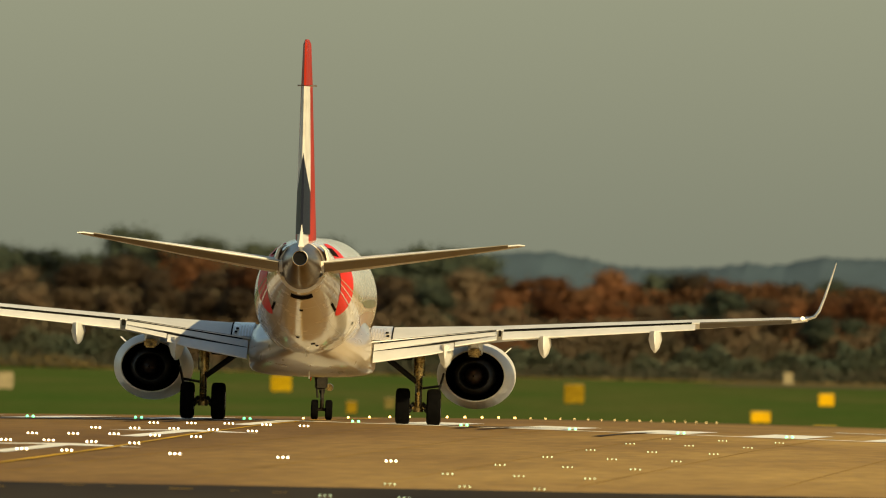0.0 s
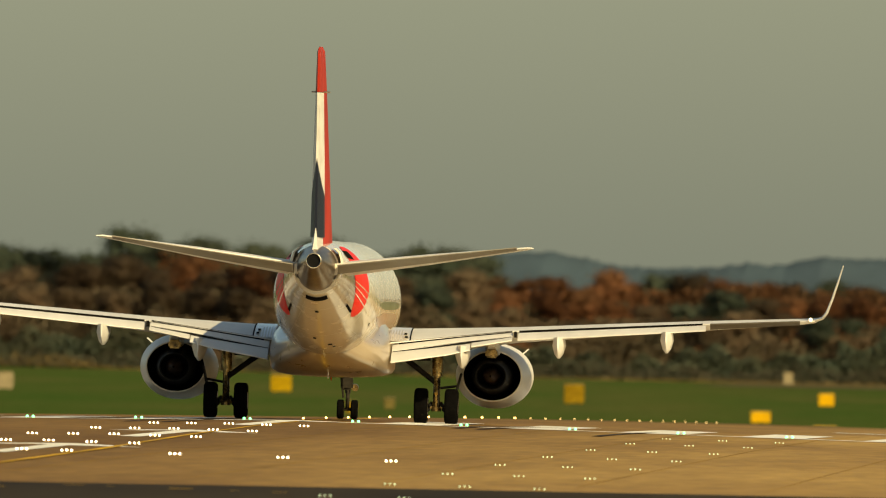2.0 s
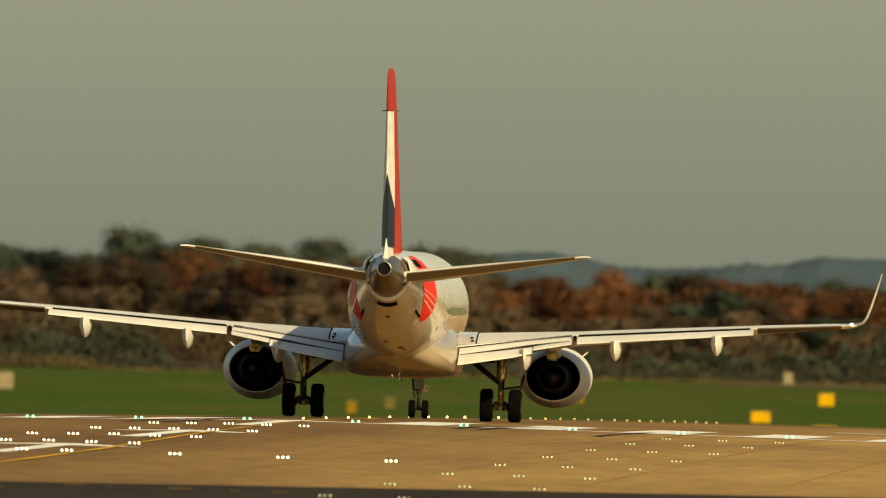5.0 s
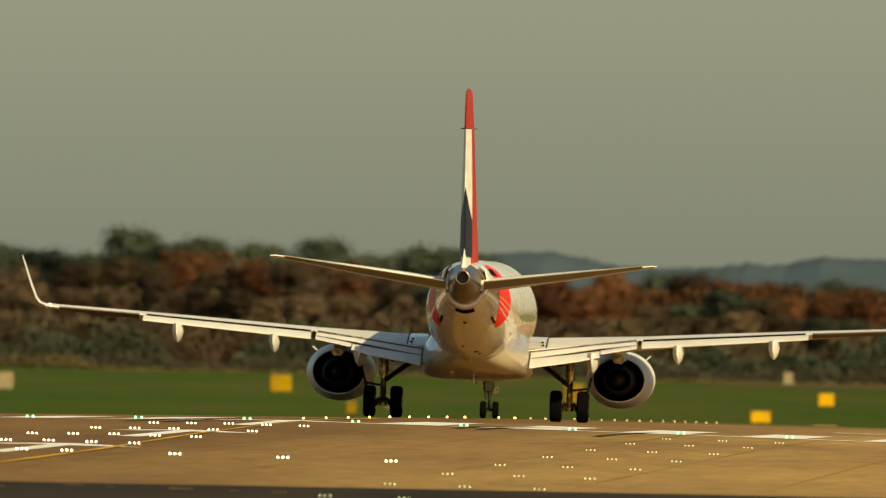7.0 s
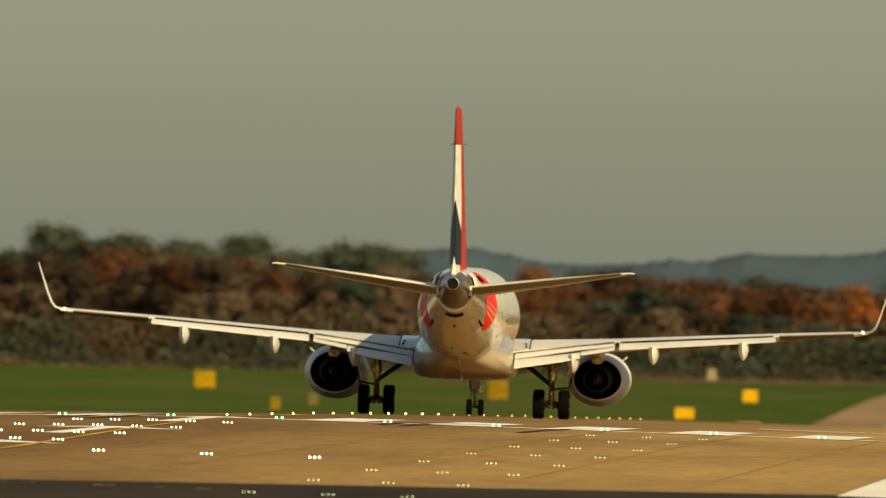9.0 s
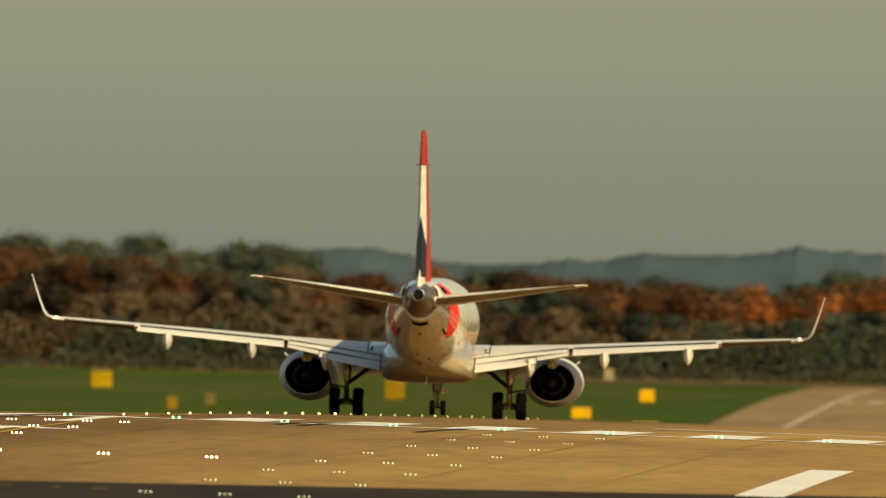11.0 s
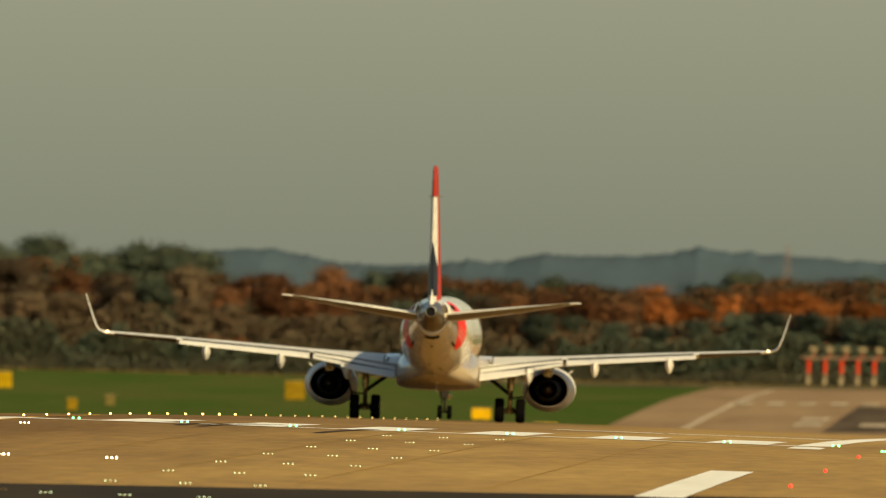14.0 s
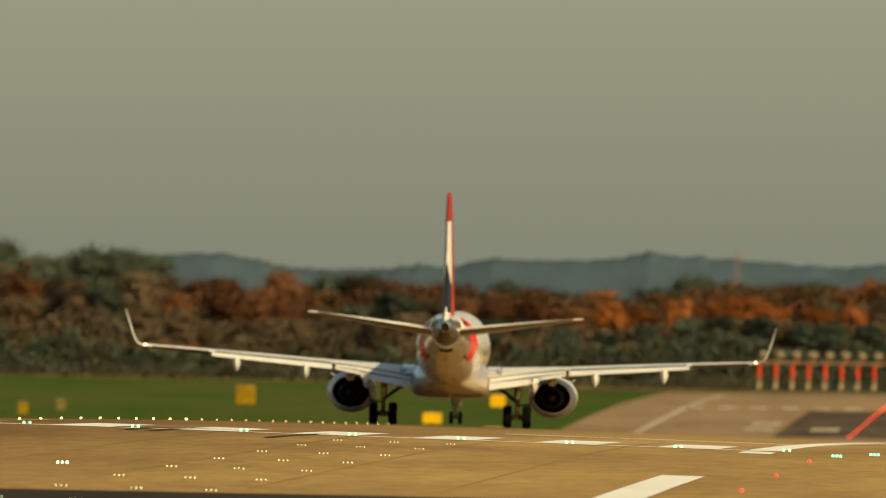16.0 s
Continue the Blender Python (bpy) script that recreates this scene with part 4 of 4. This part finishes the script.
TOP = [(-330, 9), (-212, 9.3), (-206, 9.5), (-201, 9.0), (-194.4, 11.0), (-190, 10.4), (-181.7, 10.9), (-176, 9.7), (-167, 9.3), (-161, 9.7), (-152.4, 10.8), (-147.6, 10.0), (-143.6, 7.4), (-138.8, 5.8),
       (-132, 5.4), (-124.6, 6.4), (-116.7, 5.9), (-108.8, 6.8), (-102.5, 7.6), (-97, 6.4), (-91, 6.9), (-84, 5.9), (-78.5, 5.5), (-68.3, 7.8), (-54.9, 8.5), (-41.6, 8.2), (80, 8)]
KINDS = {"oak": "leaf_green", "beech": "leaf_rust", "ash": "leaf_brown", "maple": "leaf_ochre", "cherry": "leaf_orange"}
LABELS = {"leaf_green": "dark green broadleaf tree at the wood's edge", "leaf_rust": "rust-red autumn tree in the distant wood", "leaf_brown": "brown autumn tree in the distant wood", "leaf_ochre": "ochre autumn tree in the distant wood", "leaf_orange": "orange-red autumn tree in the distant wood"}


def woods():
    rng = random.Random(5)
    crowns = {m: [crown_mesh("crown", 10 * i + j, 16, 4.4, m) for j in range(3)] for i, m in enumerate(KINDS.values())}
    trunks = [trunk_mesh(i, 16) for i in range(3)]
    for row, (y, step, share) in enumerate(((3765, 5.2, 0.62), (3790, 4.6, 0.82), (3822, 4.2, 1.0))):
        x = -300 + row * 1.7
        while x < 60:
            top = float(np.interp(x * 3850 / y, [t[0] for t in TOP], [t[1] for t in TOP]))
            z0 = crest(y) - 0.3
            hgt = (top - z0) * share * rng.uniform(0.92, 1.12)
            patch = noise.noise((x * 0.055, row * 7.3, 1.5)) + rng.uniform(-0.25, 0.25)
            if row == 0:      # low front trees: brown, with green ones towards the runway's far end
                m = "leaf_green" if x > -85 + 20 * patch or patch > 0.35 else "leaf_brown"
            elif x > -144:
                m = "leaf_orange" if -84 < x < -40 and patch > -0.25 else ("leaf_rust" if patch > (-0.22 if x > -100 else -0.05) else "leaf_brown" if patch > -0.35 else "leaf_green")
            elif row == 1:
                m = "leaf_rust" if patch > 0.25 else "leaf_brown" if patch > -0.2 else "leaf_green"
            else:
                m = "leaf_brown" if patch > 0.3 else "leaf_green"
            base = tagged(new("tree"), LABELS[m], "tree", "distant woods")
            base.location, base.rotation_euler = (x, y + rng.uniform(-8, 8), z0), (0, 0, rng.uniform(0, 6.28))
            k = hgt / 16
            base.scale = (k * rng.uniform(1.1, 1.6), k * rng.uniform(1.1, 1.5), k)
            for nm, me in (("trunk", rng.choice(trunks)), ("crown", rng.choice(crowns[m]))):
                new(nm, me).parent = base
            x += step * rng.uniform(0.75, 1.25)
    # dark scrub that closes the wood's foot, and the inner foliage behind the front trees
    r2 = np.random.RandomState(3)

    def leaf_mass(name, mat, label, cnt, y0, y1, height, size):
        px, py = r2.uniform(-310, 70, cnt), r2.uniform(y0, y1, cnt)
        hs = np.interp(px, np.arange(-312, 74, 0.5), [height(x) for x in np.arange(-312, 74, 0.5)])
        ground = np.interp(py, (y0, y1), (crest(y0), crest(y1))) - 0.3
        p = np.stack((px, py, ground + hs * r2.rand(cnt)), 1)
        u, v = r2.normal(size=(cnt, 3)) * size, r2.normal(size=(cnt, 3)) * size
        verts = np.stack((p - u, p + v, p + u, p - v), 1).reshape(-1, 3).tolist()
        nv = np.stack((0.1 + 0.25 * np.sin(px * 0.6 + p[:, 2]), np.full(cnt, -0.8), 0.4 + 0.2 * np.sin(p[:, 2] * 1.1 + px * 0.4)), 1) + 0.2 * r2.normal(size=(cnt, 3))
        nv /= np.linalg.norm(nv, axis=1)[:, None]
        ob = quads(name, verts, [(b, b + 1, b + 2, b + 3) for b in range(0, 4 * cnt, 4)], mat)
        soft_leaves(ob.data, np.repeat(nv, 4, 0).tolist())
        tagged(ob, label, "foliage", kind="stuff")

    leaf_mass("undergrowth", "undergrowth", "dark tangled undergrowth at the foot of the wood", 120000, 3742, 3768,
              lambda x: 1.7 + 0.8 * math.sin(x * 0.31) * math.sin(x * 0.117 + 1) + 1.0 * noise.noise((x * 0.5, 2, 2)), 0.07)
    leaf_mass("golden_scrub", "leaf_ochre", "low golden scrub before the wood", 16000, 3690, 3700,
              lambda x: (1.5 + 0.8 * noise.noise((x * 0.6, 5, 1))) * max(0.0, min(1.0, (-188 - x) / 6)) + 0.02, 0.09)
    def top(x):
        return float(np.interp(x, [t[0] for t in TOP], [t[1] for t in TOP])) + 7.7 + 1.2 * noise.noise((x * 0.25, 4, 4))

    def where(x, phase, low):
        return 1.0 if noise.noise((x * 0.055, phase, 1.5)) > low else 0.002

    leaf_mass("inner_foliage", "leaf_brown", "dense brown foliage deep in the wood", 70000, 3835, 3850, lambda x: 0.80 * top(x), 0.30)
    def patchy(x, phase, lo, hi):
        f = 0.5 + 0.9 * noise.noise((x * 0.07, phase, 2)) + 0.35 * noise.noise((x * 0.3, phase, 6))
        return lo + (hi - lo) * max(0.0, min(1.0, f))

    leaf_mass("edge_foliage", "leaf_brown", "brown shrubs along the edge of the wood", 150000, 3754, 3757,
              lambda x: patchy(x, 9, 0.16, 0.62) * top(x) * min(1.0, max(0.002, (-60 - x) / 25)), 0.13)
    leaf_mass("edge_foliage", "leaf_green", "dark green shrubs along the edge of the wood", 150000, 3750, 3753,
              lambda x: (patchy(x, 5, 0.22, 0.60) if x > -92 else patchy(x, 5, 0.0, 0.5)) * top(x) + 0.02, 0.13)
    leaf_mass("edge_foliage", "leaf_rust", "rust-red shrubs among the edge of the wood", 70000, 3757.5, 3760,
              lambda x: patchy(x, 13, 0.0, 0.60 if x > -140 else 0.40) * top(x) + 0.02, 0.13)
    leaf_mass("inner_foliage", "leaf_brown", "brown foliage between the front trees of the wood", 90000, 3772, 3784, lambda x: 0.58 * top(x), 0.22)
    leaf_mass("inner_foliage", "leaf_green", "dark green foliage between the trees of the wood", 80000, 3798, 3801, lambda x: 0.74 * top(x) * where(x, 2.0, -0.1), 0.15)
    leaf_mass("inner_foliage", "leaf_rust", "rust-red foliage between the trees of the wood", 110000, 3806, 3809, lambda x: 0.88 * top(x) * (1.0 if x > -140 else where(x, 7.3, 0.1)), 0.15)


woods()


def verge():
    lats, ys = [-70, -45, -20, 0, 30, 60, 90], [3495, 3560, 3640, 3735]
    verts = [(CL + l, y + 6 * noise.noise((l * 0.1, y * 0.01, 0)), land(l, y) + 0.02) for l in lats for y in ys]
    faces = [(i * 4 + j, i * 4 + j + 4, i * 4 + j + 5, i * 4 + j + 1) for i in range(len(lats) - 1) for j in range(3)]
    tagged(quads("verge", verts, faces, "dry_verge", smooth=True), "dry brownish verge beyond the runway's end", "ground", kind="structure")


M["dry_verge"] = material("dry_verge", (0.115, 0.092, 0.052), 0.95, vary=0.2, scale=(0.05, 0.02, 1), fine=8, second=(0.085, 0.085, 0.040), spec=0.0)
verge()


def mast(x, y, top):
    """A slim far lattice mast in dull red."""
    base = tagged(new("radio_mast"), "slim dull red lattice mast above the far hills", "mast")
    base.location = (x, y, -6.0)
    h = top + 6.0
    for sx, sy in ((-1, -1), (1, -1), (1, 1), (-1, 1)):
        part("mast_leg", rod(bmesh.new(), (0.9 * sx, 0.9 * sy, 0), (0.25 * sx, 0.25 * sy, h), 0.09, 0.06, 6), "mast_dull", base)
    for k in range(9):
        z, r = h * (k + 0.5) / 9.5, 0.9 - 0.65 * (k + 0.5) / 9.5
        part("mast_brace", box(bmesh.new(), 0, -r, z, 2 * r, 0.08, 0.12), "mast_dull", base)


M["mast_dull"] = material("mast_dull", (0.22, 0.12, 0.085), 0.8, vary=0.15, spec=0.0)


# ridge on the horizon; its material carries the haze as colour
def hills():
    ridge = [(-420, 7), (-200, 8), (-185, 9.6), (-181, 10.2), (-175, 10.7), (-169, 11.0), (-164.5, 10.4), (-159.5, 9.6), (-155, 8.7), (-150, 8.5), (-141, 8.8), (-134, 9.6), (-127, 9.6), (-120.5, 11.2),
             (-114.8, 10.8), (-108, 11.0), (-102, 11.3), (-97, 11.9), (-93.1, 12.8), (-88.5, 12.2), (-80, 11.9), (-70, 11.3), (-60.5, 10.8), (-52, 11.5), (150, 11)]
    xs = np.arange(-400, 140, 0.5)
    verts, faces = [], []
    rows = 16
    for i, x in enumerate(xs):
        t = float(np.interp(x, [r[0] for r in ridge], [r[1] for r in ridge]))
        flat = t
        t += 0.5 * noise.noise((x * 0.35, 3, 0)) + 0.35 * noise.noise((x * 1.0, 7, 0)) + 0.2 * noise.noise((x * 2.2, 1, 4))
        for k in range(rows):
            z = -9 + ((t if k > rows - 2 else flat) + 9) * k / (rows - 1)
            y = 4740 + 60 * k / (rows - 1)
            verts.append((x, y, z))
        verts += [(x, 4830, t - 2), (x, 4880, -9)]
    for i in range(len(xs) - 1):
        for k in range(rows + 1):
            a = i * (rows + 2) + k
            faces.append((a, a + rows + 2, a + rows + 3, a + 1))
    tagged(quads("backdrop", verts, faces, "hazy_hill", smooth=True), "wooded hills on the horizon, blue-grey with painted haze", "hills", kind="structure")


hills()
mast(-76.0, 4700, 13.2)


# ---- what moves ----
ROLLING = [(0, 760.06, -33.13, -1.17), (0.5, 763.07, -33.19, -1.013), (1, 766.99, -33.24, -0.857), (1.5, 771.81, -33.27, -0.7), (2, 777.49, -33.31, -0.475), (2.5, 784.02, -33.34, -0.25),
           (3, 791.36, -33.37, -0.125), (3.5, 799.5, -33.39, -0.05), (4, 808.4, -33.42, -0.083), (6.5, 864.57, -33.09, -0.34), (7, 877.86, -32.97, -0.37), (7.5, 891.66, -32.9, -0.378), (8, 905.88, -32.9, -0.385),
           (8.5, 920.57, -32.94, -0.393), (9, 935.86, -32.97, -0.4), (11.5, 1023.79, -32.9, -0.364), (12, 1043.7, -32.81, -0.357), (12.5, 1064.32, -32.71, -0.35), (13, 1085.56, -32.64, -0.367),
           (13.5, 1107.4, -32.57, -0.385), (14, 1129.76, -32.53, -0.402), (14.5, 1152.6, -32.49, -0.42), (15, 1175.87, -32.48, -0.43), (15.5, 1199.56, -32.48, -0.44), (16, 1223.66, -32.48, -0.45)]


NOSE_UP = [(0, 0.05), (4, 0.0), (7, 0.0), (9, 0.05), (11.5, 0.22), (13, 0.17), (14, 0.2), (15, 0.26), (16, 0.38)]


def motions():
    rows = []
    for t, y, x, head in ROLLING:
        slope = math.degrees(0.0024 + 9.2e-6 * max(0, y - THR))
        rows.append((t, pose(x, y, crest(y) - 0.055, -0.4 * slope + float(np.interp(t, [n[0] for n in NOSE_UP], [n[1] for n in NOSE_UP])), 0.45, -head)))
    walk(plane, rows)


motions()
